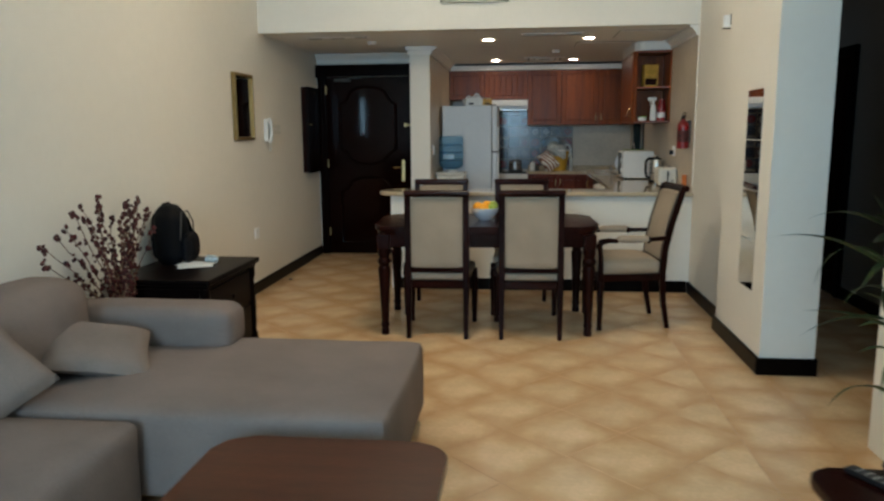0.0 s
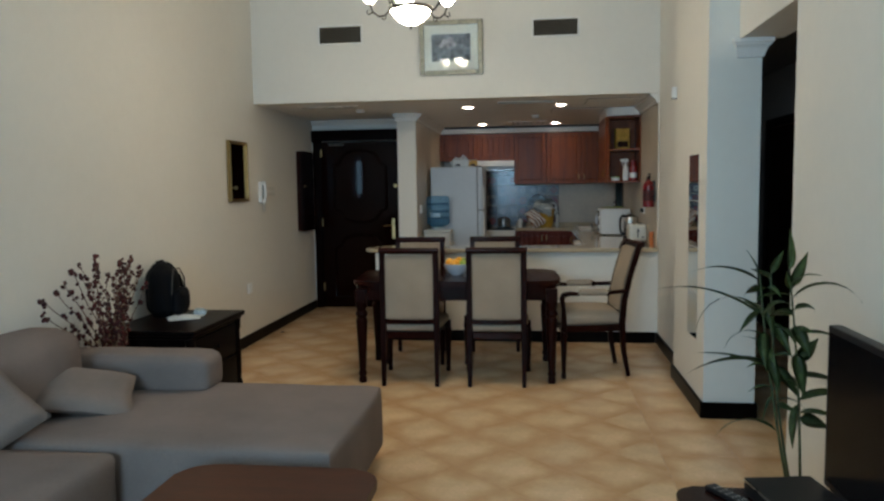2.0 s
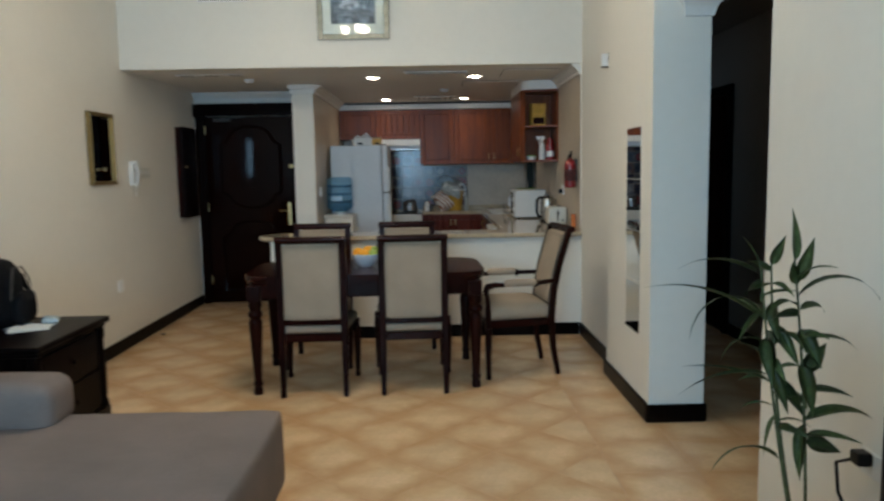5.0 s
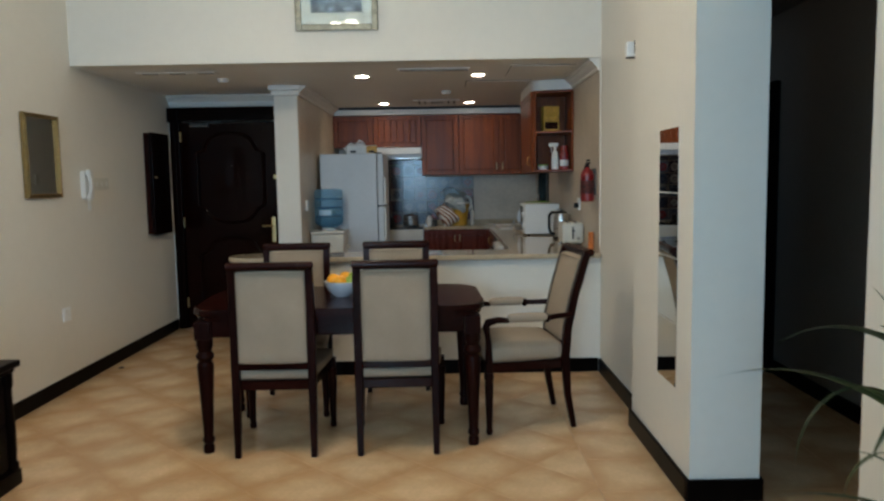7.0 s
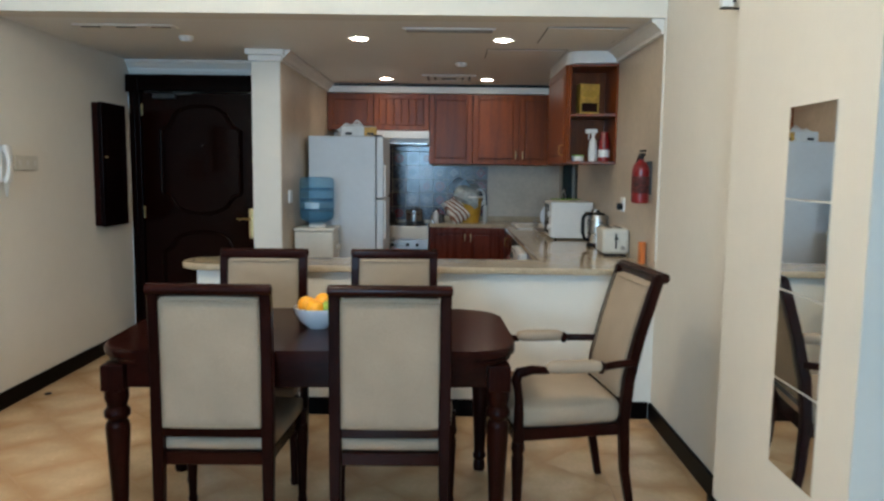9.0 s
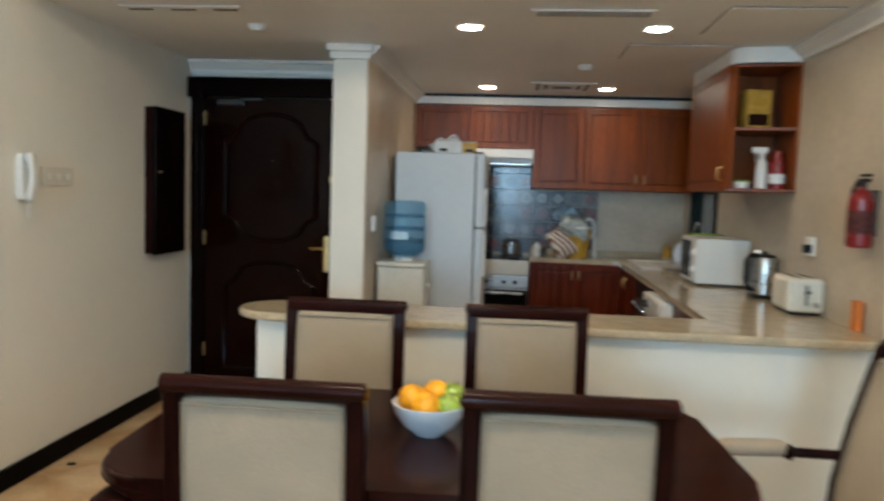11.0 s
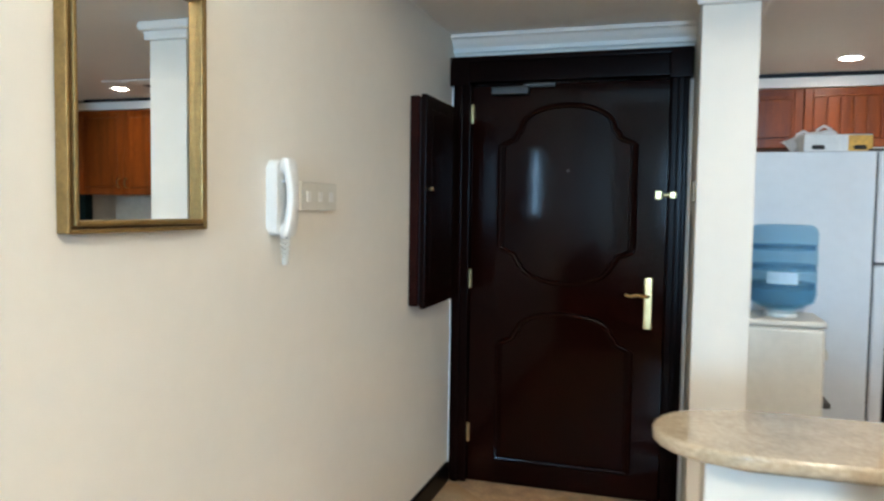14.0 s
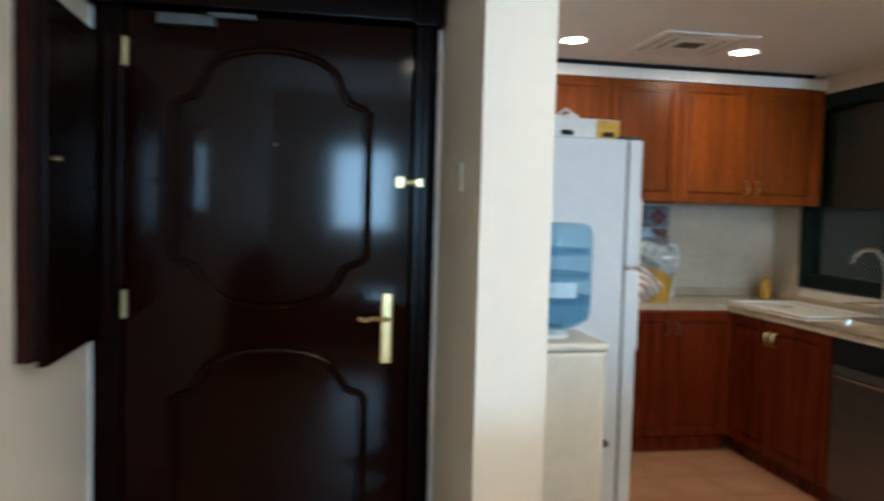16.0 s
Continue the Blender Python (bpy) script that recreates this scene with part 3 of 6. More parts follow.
def entrance_door():
    d = thing("door_1", "dark mahogany entrance door with two arched panels, closed", "door", pose(-1.545, 8.975, 0), kind="structure")
    part("door_leaf", box(-0.49, 0, 0.005, 0.49, 0.045, 2.075, 0.004), DOORWOOD, d)
    fr = box(-0.585, -0.03, 0, -0.49, 0.06, 2.11, 0.008, 2)
    box(-0.565, -0.042, 0, -0.53, -0.028, 2.11, 0.006, 2, bm=fr)
    box(0.49, -0.03, 0, 0.575, 0.06, 2.11, 0.008, 2, bm=fr)
    box(0.52, -0.042, 0, 0.555, -0.028, 2.11, 0.006, 2, bm=fr)
    part("door_frame", fr, FRAMEWOOD, d)
    hd = box(-0.59, -0.045, 2.085, 0.58, 0.06, 2.20, 0.008, 2)
    box(-0.60, -0.06, 2.185, 0.59, 0.06, 2.215, 0.006, 2, bm=hd)
    box(-0.605, -0.062, 2.07, -0.49, 0.05, 2.20, 0.008, 2, bm=hd)
    box(0.48, -0.062, 2.07, 0.59, 0.05, 2.20, 0.008, 2, bm=hd)
    part("door_head", hd, FRAMEWOOD, d, "moulded head of the door frame")
    up = panel_path(0.335, 1.25, 1.965, 0.20, 0.07)
    lowr = []
    n = 10
    for i in range(n + 1):
        a = math.pi * i / n
        lowr.append((-0.235 * math.cos(a), 1.18 - 0.11 * math.sin(a)))
    up = up + [(-0.32, 1.235), (-0.265, 1.215), (-0.25, 1.19)] + lowr[1:-1] + [(0.25, 1.19), (0.265, 1.215), (0.32, 1.235)]
    moulding(up, d, "upper_moulding")
    moulding(panel_path(0.335, 0.14, 0.915, 0.17, 0.07), d, "lower_moulding")
    plate = part("handle_plate", box(0.392, -0.008, 0.865, 0.432, 0, 1.12, 0.006, 2, bm=cyl((0.412, -0.008, 0.92), (0.412, -0.013, 0.92), 0.009)), BRASS, d, "brass handle plate")
    part("lever", sweep([(0.412, -0.005, 1.03), (0.412, -0.045, 1.03), (0.40, -0.055, 1.031), (0.36, -0.055, 1.037), (0.33, -0.052, 1.029), (0.305, -0.05, 1.037)], 0.0085, 8), BRASS, plate, "curved brass lever")
    for z in (0.265, 1.08, 1.93):
        part("hinge", box(-0.505, -0.012, z - 0.05, -0.478, 0.002, z + 0.05, 0.003), BRASS, d)
    part("security_latch", box(0.43, -0.02, 1.50, 0.465, 0, 1.545, 0.005, bm=cyl((0.47, -0.03, 1.522), (0.525, -0.03, 1.522), 0.01, bm=box(0.498, -0.05, 1.505, 0.528, -0.028, 1.539, 0.004))), BRASS, d, "small brass security latch")
    part("door_closer", box(-0.38, -0.05, 2.02, -0.19, 0, 2.06, 0.008, 2, bm=box(-0.22, -0.03, 2.055, -0.06, -0.01, 2.075, 0.003)), GRILLE, d, "grey metal door closer")
    part("peephole", cyl((0.01, 0.0, 1.64), (0.01, -0.005, 1.64), 0.007), GRILLE, d)
    part("jamb_trim", box(-0.595, -0.012, 0, -0.586, 0.03, 2.07, bm=box(0.576, -0.012, 0, 0.594, 0.03, 2.07)), PLASTER, d, "white strip beside the frame")


entrance_door()

# passage door, closed and unlit, added where the passage wall is dark
pd = thing("door_2", "added dark wooden passage door, closed", "door", pose(3.0, 7.45, 0, 0, 0, 90), kind="structure")
part("door_leaf", box(-0.45, 0.0, 0.005, 0.45, 0.03, 2.05, 0.004), DOORWOOD, pd)
part("door_frame", box(-0.53, 0.0, 0, -0.45, 0.045, 2.13, 0.006, bm=box(0.45, 0.0, 0, 0.53, 0.045, 2.13, 0.006, bm=box(-0.45, 0.0, 2.05, 0.45, 0.045, 2.13, 0.006))), BLACKWOOD, pd)


# ---- bar, worktop and kitchen units ----
def granite_top():
    front, back, x_in, y_back = 7.005, 7.40, 1.12, 10.44
    tip = arc(-0.86, (front + back) / 2, 0.21, 90, 270, 14, (back - front) / 2)
    outline = [(XR - 0.006, front), (XR - 0.006, YK - 0.006), (0.335, YK - 0.006), (0.335, y_back), (x_in, y_back), (x_in, back)] + tip
    t = thing("worktop", "beige speckled granite bar top and kitchen worktop with rounded end", "worktop")
    part("slab", prism(outline, 0.867, 0.905, 0.012, 3), GRANITE, t)
    part("upstand", box(0.34, YK - 0.02, 0.906, XR - 0.02, YK - 0.005, 0.96, 0.003, bm=box(XR - 0.022, 7.7, 0.906, XR - 0.006, YK - 0.005, 0.94, 0.003)), GRANITE, t)
    return t


granite_top()


def raised_door(w, h, handle_x=None, handle_z=None, material=CHERRY, parent=None, m=None, name="cabinet_door", grooves=0):
    """A cabinet door with frame and raised panel, facing -y in its own axes, lower left corner at its origin."""
    b = []
    s = 0.055
    if grooves:
        step = (w - 2 * s) / grooves
        for i in range(grooves):
            b.append(box(s + i * step + 0.004, -0.026, s + 0.003, s + (i + 1) * step - 0.004, -0.0165, h - s - 0.003, 0.006, 2))
    else:
        b.append(box(s + 0.012, -0.026, s + 0.012, w - s - 0.012, -0.0165, h - s - 0.012, 0.008, 2))
    panels, b = b, box(0.002, -0.016, 0.002, w - 0.002, 0, h - 0.002, 0.003)
    for x0, z0, x1, z1 in ((0.002, 0.002, s, h - 0.002), (w - s, 0.002, w - 0.002, h - 0.002), (s, 0.002, w - s, s), (s, h - s, w - s, h - 0.002)):
        box(x0, -0.024, z0, x1, -0.017, z1, 0.003, bm=b)
    b.transform(m)
    door = part(name, b, material, parent)
    for q in panels:
        q.transform(m)
        part("panel", q, material, door)
    if handle_x is not None:
        hb = sweep([(handle_x, -0.022, handle_z - 0.04), (handle_x, -0.05, handle_z - 0.032), (handle_x, -0.055, handle_z), (handle_x, -0.05, handle_z + 0.032), (handle_x, -0.022, handle_z + 0.04)], 0.005, 6)
        hb.transform(m)
        part("handle", hb, BRASS, door, "small curved brass pull")
    return door


def wall_unit(x0, x1, z0, z1, y, depth, doors, grooves=0, handles=True):
    u = thing("wall_cabinet", "glossy cherry wood wall cabinet with raised panel doors", "cabinet", pose(x0, y, z0), group="kitchen wall cabinets")
    w = x1 - x0
    part("body", box(0.001, 0.001, 0, w - 0.001, depth, z1 - z0, 0.003), CHERRY, u)
    dw = w / doors
    for i in range(doors):
        side = dw - 0.035 if (i % 2 == 0) else 0.035
        raised_door(dw, z1 - z0, side if handles else None, 0.10, CHERRY, u, pose(i * dw, 0, 0), grooves=grooves)
    return u


UF = 10.48
wall_unit(-0.73, -0.25, 1.86, 2.24, UF, YK - UF, 1, handles=False)
wall_unit(-0.25, 0.32, 1.86, 2.24, UF, YK - UF, 1, grooves=6, handles=False)
wall_unit(0.32, 0.77, 1.52, 2.24, UF, YK - UF, 1, handles=False)
wall_unit(0.77, 1.735, 1.52, 2.24, UF, YK - UF, 2)
structure("soffit", box(-0.731, UF - 0.02, 2.245, XR - 0.004, YK, 2.308), PLASTER, "white soffit above the wall cabinets")
# Shade inside the slot is drawn as a solid black strip.
structure("soffit_shadow_slot", box(-0.731, UF - 0.024, 2.308, 1.66, UF + 0.06, 2.333), BLACKPL, "slot diffuser above the cabinets, its shade a solid black strip")


def base_unit(m, w, doors, label, depth=0.5):
    u = thing("base_cabinet", label, "cabinet", m, group="kitchen base cabinets")
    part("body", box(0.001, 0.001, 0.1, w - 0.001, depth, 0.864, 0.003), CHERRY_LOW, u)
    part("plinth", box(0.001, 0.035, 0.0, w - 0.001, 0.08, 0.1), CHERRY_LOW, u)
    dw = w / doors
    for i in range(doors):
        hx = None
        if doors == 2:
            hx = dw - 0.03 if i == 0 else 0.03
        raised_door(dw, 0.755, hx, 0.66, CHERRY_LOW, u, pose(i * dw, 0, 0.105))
    return u


base_unit(pose(0.335, 10.42, 0), 0.80, 2, "cherry wood base cabinet under the granite worktop", 0.49)
base_unit(pose(1.14, 10.42, 0, 0, 0, -90), 0.90, 2, "cherry wood sink cabinet under the granite worktop", 0.58)
base_unit(pose(1.14, 8.20, 0, 0, 0, -90), 0.80, 2, "cherry wood base cabinet beside the bar", 0.58)


def dishwasher():
    d = thing("dishwasher", "stainless steel dishwasher with black control panel", "dishwasher", pose(1.14, 9.50, 0, 0, 0, -90))
    part("body", box(0.004, 0.0, 0.02, 0.596, 0.57, 0.862, 0.005), GRILLE, d)
    part("door", box(0.006, -0.025, 0.10, 0.594, 0, 0.73, 0.006, 2), DARKSTEEL, d)
    part("control_panel", box(0.006, -0.028, 0.735, 0.594, 0, 0.86, 0.006, 2), BLACKPL, d)
    part("handle", sweep([(0.06, -0.026, 0.69), (0.06, -0.06, 0.69), (0.54, -0.06, 0.69), (0.54, -0.026, 0.69)], 0.009, 8), CHROME, d)
    part("plinth", box(0.01, 0.03, 0, 0.59, 0.05, 0.1), BLACKPL, d)


dishwasher()


def washing_machine():
    d = thing("washing_machine", "white front-loading washing machine under the worktop", "washing machine", pose(1.08, 8.86, 0, 0, 0, -90))
    part("body", box(0.01, 0.0, 0.01, 0.60, 0.56, 0.85, 0.012, 2), BRIGHTPL, d)
    part("control_panel", box(0.015, -0.022, 0.73, 0.595, 0, 0.845, 0.008, 2), WHITEPL, d)
    part("knob", cyl((0.18, -0.022, 0.79), (0.18, -0.045, 0.79), 0.028, 0.024, 20), GRILLE, d)
    part("porthole", lathe([(0.0, 0.0), (0.15, 0.0), (0.17, 0.012), (0.19, 0.012), (0.2, 0.0)], 28, m=pose(0.305, 0, 0.42, 90)), GRILLE, d)
    part("drawer", box(0.36, -0.026, 0.75, 0.58, -0.02, 0.835, 0.004), WHITEPL, d)


washing_machine()


def cooker():
    c = thing("cooker", "white cooker with steel oven front and gas hob", "cooker", pose(-0.27, 10.43, 0))
    part("body", box(0.002, 0.0, 0.02, 0.598, 0.48, 0.875, 0.005), WHITEGOODS, c)
    part("fascia", box(0.004, -0.012, 0.745, 0.596, 0, 0.872, 0.004), CREAMGOODS, c)
    part("control_panel", box(0.004, -0.014, 0.625, 0.596, 0, 0.735, 0.004), STEEL, c)
    for x in (0.12, 0.22, 0.38, 0.48):
        part("knob", cyl((x, -0.014, 0.68), (x, -0.038, 0.68), 0.02, 0.016, 14), BLACKPL, c)
    part("oven_door", box(0.004, -0.02, 0.13, 0.596, 0, 0.61, 0.005), BLACKGLASS, c)
    part("oven_handle", cyl((0.05, -0.05, 0.585), (0.55, -0.05, 0.585), 0.011, n=12, bm=box(0.06, -0.05, 0.578, 0.08, -0.015, 0.592, bm=box(0.52, -0.05, 0.578, 0.54, -0.015, 0.592))), STEEL, c)
    hob = part("hob", box(0.01, 0.01, 0.875, 0.59, 0.46, 0.885, 0.004), BLACKGLASS, c)
    for x in (0.16, 0.44):
        for y in (0.13, 0.34):
            part("burner", lathe([(0.0, 0.01), (0.03, 0.01), (0.045, 0.004), (0.05, 0.0)], 16, m=pose(x, y, 0.886)), GRILLE, hob)
            gr = box(x - 0.1, y - 0.006, 0.898, x + 0.1, y + 0.006, 0.91)
            box(x - 0.006, y - 0.1, 0.898, x + 0.006, y - 0.006, 0.91, bm=gr)
            box(x - 0.006, y + 0.006, 0.898, x + 0.006, y + 0.1, 0.91, bm=gr)
            part("pan_support", gr, BLACKPL, hob)


cooker()


def hood():
    h = thing("extractor_hood", "slim white extractor hood under the wall cabinet", "extractor hood", pose(-0.27, 10.40, 0))
    part("body", box(0.0, 0.03, 1.73, 0.595, 0.52, 1.858, 0.006, 2), WHITEGOODS, h)
    part("front_lip", box(0.0, 0.0, 1.775, 0.595, 0.05, 1.856, 0.008, 2), WHITEPL, h)
    part("filter", box(0.03, 0.06, 1.722, 0.565, 0.49, 1.73), STEEL, h)


hood()


def fridge():
    f = thing("fridge", "tall white two-door fridge freezer beside the partition", "fridge", pose(-0.695, 9.23, 0))
    part("body", box(0, 0, 0.03, 0.585, 0.70, 1.745, 0.010, 2), WHITEGOODS, f)
    part("freezer_door", box(0.592, 0.0, 1.21, 0.655, 0.70, 1.745, 0.014, 3), WHITEGOODS, f)
    part("fridge_door", box(0.592, 0.0, 0.06, 0.655, 0.70, 1.20, 0.014, 3), WHITEGOODS, f)
    part("door_seal", box(0.583, 0.012, 0.05, 0.594, 0.69, 1.735), GRILLE, f)
    part("handle", box(0.655, 0.03, 1.22, 0.675, 0.06, 1.50, 0.006, 2, bm=box(0.655, 0.03, 0.85, 0.675, 0.06, 1.185, 0.006, 2)), WHITEPL, f)
    part("top_hinge", box(0.56, 0.01, 1.746, 0.64, 0.06, 1.758, 0.003), GRILLE, f)
    for x in (0.03, 0.5):
        for y in (0.03, 0.6):
            part("foot", box(x, y, 0, x + 0.05, y + 0.05, 0.03), BLACKPL, f)


fridge()


def dispenser():
    d = thing("water_dispenser", "cream plastic water dispenser standing beside the fridge", "water dispenser", pose(-0.555, 8.85, 0, 0, 0, 90))
    part("body", box(-0.155, -0.16, 0.015, 0.155, 0.16, 0.955, 0.02, 3), CREAMGOODS, d)
    part("top_collar", box(-0.16, -0.165, 0.955, 0.16, 0.165, 0.985, 0.012, 3), CREAMGOODS, d, "yellowed cream top")
    part("neck", lathe([(0.07, 0.985), (0.07, 1.0), (0.055, 1.01), (0.05, 1.02)], 20), WHITEPL, d)
    part("tap", box(-0.03, -0.195, 0.80, 0.03, -0.16, 0.84, 0.006, 2), CREAMGOODS, d)
    part("drip_tray", box(-0.1, -0.2, 0.60, 0.1, -0.16, 0.625, 0.006), GRILLE, d)
    b = thing("water_bottle", "blue translucent water bottle upturned on the dispenser", "water bottle", pose(-0.555, 8.85, 0.99) @ Matrix.Diagonal((1.09, 1.09, 1.02, 1)))
    prof = [(0.03, 0.0), (0.035, 0.018), (0.085, 0.035), (0.122, 0.06), (0.130, 0.09), (0.130, 0.12), (0.1225, 0.128), (0.130, 0.138), (0.130, 0.20),
            (0.1225, 0.21), (0.130, 0.222), (0.130, 0.285), (0.1225, 0.296), (0.130, 0.308), (0.130, 0.36), (0.120, 0.385), (0.10, 0.395), (0.0, 0.39)]
    prof = [(r - 0.004 if abs(r - 0.1225) < 1e-6 else r, z) for r, z in prof]
    part("bottle", lathe(prof, 36), BOTTLE, b)
    part("water", lathe([(0.0, 0.022), (0.07, 0.036), (0.116, 0.064), (0.122, 0.09), (0.122, 0.142), (0.0, 0.142)], 36), WATER, b, "water filling the lower third")
    for z in (0.128, 0.21, 0.296):
        part("rib", lathe([(0.119, z - 0.004), (0.1255, z - 0.009), (0.1305, z - 0.011), (0.1265, z - 0.003), (0.1265, z + 0.003), (0.1305, z + 0.011), (0.1255, z + 0.009), (0.119, z + 0.004), (0.119, z - 0.004)], 36), BOTTLE, b)
    lb = bmesh.new()
    for i in range(13):
        a = radians(-122 + i * 50 / 12)
        for z in (0.145, 0.195):
            lb.verts.new((0.1325 * math.cos(a), 0.1325 * math.sin(a), z))
    lb.verts.ensure_lookup_table()
    for i in range(12):
        lb.faces.new((lb.verts[2 * i], lb.verts[2 * i + 2], lb.verts[2 * i + 3], lb.verts[2 * i + 1]))
    part("label", lb, WATERLABEL, b, "pale blue paper label")


dispenser()


def corner_shelf_unit():
    u = thing("corner_wall_unit", "cherry wood wall unit with open end shelves and glossy door", "cabinet", pose(1.40, 8.26, 1.52))
    w, dep, hgt = XR - 0.006 - 1.40, 0.92, 0.72
    part("body", box(0.0, 0.32, 0, w, dep, hgt, 0.003), CHERRY, u)
    part("side_panel", box(0.0, 0.0, 0.02, 0.02, 0.32, hgt, 0.003), CHERRY, u)
    part("back_panel", box(w - 0.012, -0.065, 0.02, w, 0.32, hgt), CHERRY, u)
    for z in (0.0, 0.345, hgt - 0.02):
        part("shelf", prism([(0.02 if z else 0.0, 0.0), (w - 0.012 if z else w, -0.07), (w - 0.012 if z else w, 0.32), (0.02 if z else 0.0, 0.32)], z, z + 0.02, 0.003, 1), CHERRY, u)
    m = pose(0, dep, 0, 0, 0, -90)
    raised_door(0.90, hgt, 0.86, 0.1, CHERRY, u, m)


corner_shelf_unit()
_f = [(1.385, 9.2)] + [(x, y) for x, y in arc(1.385 + 0.12, 8.245 + 0.12, 0.12, 180, 270, 8)] + [(XR - 0.005, 8.20), (XR - 0.005, 9.2)]
structure("curved_fascia", prism(_f, 2.245, 2.332), PLASTER, "white curved fascia above the shelf unit", True)


# patterned splashback tiles behind the hob
def splashback():
    s = thing("splashback", "patterned grey and red cement-look splashback tiles", "tiles", pose(-0.69, YK - 0.006, 0.907), kind="structure")
    tones = [mat("splash_tile", c, 0.18, var=0.25, scale=26, fine=70, second=d, spec=0.4) for c, d in (
        ((0.10, 0.11, 0.15), (0.02, 0.025, 0.05)), ((0.17, 0.14, 0.14), (0.09, 0.015, 0.018)), ((0.09, 0.10, 0.14), (0.26, 0.25, 0.25)), ((0.035, 0.04, 0.065), (0.14, 0.135, 0.15)), ((0.07, 0.055, 0.075), (0.02, 0.02, 0.04)))]
    orn = [mat("splash_ornament", c, 0.25, var=0.1) for c in ((0.34, 0.32, 0.32), (0.02, 0.03, 0.06), (0.20, 0.02, 0.025))]
    k = 0.15
    rng = random.Random(7)
    for i in range(11):
        for j in range(6 if 2 < i < 7 else 4):
            b = box(i * k + 0.002, -0.006, j * k + 0.002, (i + 1) * k - 0.002, 0, min(0.812, (j + 1) * k - 0.002), 0.0015)
            t = part("tile", b, tones[rng.randrange(5)], s, smooth=False)
            cx, cz = (i + 0.5) * k, (j + 0.5) * k
            if j == 5:
                continue
            n = 8 if rng.random() < 0.5 else 4
            r = 0.035 + 0.025 * rng.random()
            o = lathe([(r * 0.45, -0.001), (r, -0.001), (r, 0.001), (r * 0.45, 0.001), (r * 0.45, -0.001)], n, m=pose(cx, -0.006, cz, 90, 0, 0))
            lathe([(0.0, -0.001), (r * 0.25, -0.001), (r * 0.25, 0.001), (0.0, 0.001)], n, bm=o, m=pose(cx, -0.006, cz, 90))
            part("ornament", o, orn[rng.randrange(3)], t, smooth=False)


splashback()


# ---- dining furniture ----
def turned_leg(h, r=0.042):
    return [(r * 0.60, 0.0), (r * 0.66, 0.010), (r * 0.64, 0.038), (r * 0.50, 0.052), (r * 0.70, 0.064), (r * 0.70, 0.080), (r * 0.56, 0.094), (r * 0.60, 0.12), (r * 0.80, h * 0.45),
            (r * 0.98, h * 0.66), (r * 0.90, h * 0.685), (r * 0.72, h * 0.70), (r * 1.04, h * 0.725), (r * 1.04, h * 0.75), (r * 0.76, h * 0.775), (r * 0.98, h * 0.82), (r * 0.92, h * 0.88)]


def dining_table():
    t = thing("dining_table", "dark mahogany dining table with rounded corners and turned legs", "table", pose(-0.01, 5.885, 0, 0, 0, 2.6))
    part("tabletop", prism(round_rect(-0.80, -0.42, 0.80, 0.42, 0.17, 8), 0.748, 0.79, 0.014, 3), MAHOG, t)
    part("edge_moulding", prism(round_rect(-0.785, -0.405, 0.785, 0.405, 0.16, 8), 0.728, 0.748, 0.006, 2), MAHOG, t)
    for x0, y0, x1, y1 in ((-0.68, -0.385, 0.68, -0.36), (-0.68, 0.36, 0.68, 0.385), (-0.745, -0.33, -0.72, 0.33), (0.72, -0.33, 0.745, 0.33)):
        part("apron", box(x0, y0, 0.638, x1, y1, 0.728, 0.004), MAHOG, t)
    for sx in (-1, 1):
        for sy in (-1, 1):
            b = lathe(turned_leg(0.728, 0.046), 20, m=pose(sx * 0.725, sy * 0.365, 0))
            box(sx * 0.725 - 0.043, sy * 0.365 - 0.043, 0.628, sx * 0.725 + 0.043, sy * 0.365 + 0.043, 0.728, 0.005, 2, bm=b)
            part("leg", b, MAHOG_V, t)


dining_table()

POST = [(-0.252, 0.0), (-0.240, 0.20), (-0.230, 0.44), (-0.228, 0.60), (-0.230, 0.78), (-0.238, 0.95), (-0.247, 1.032)]


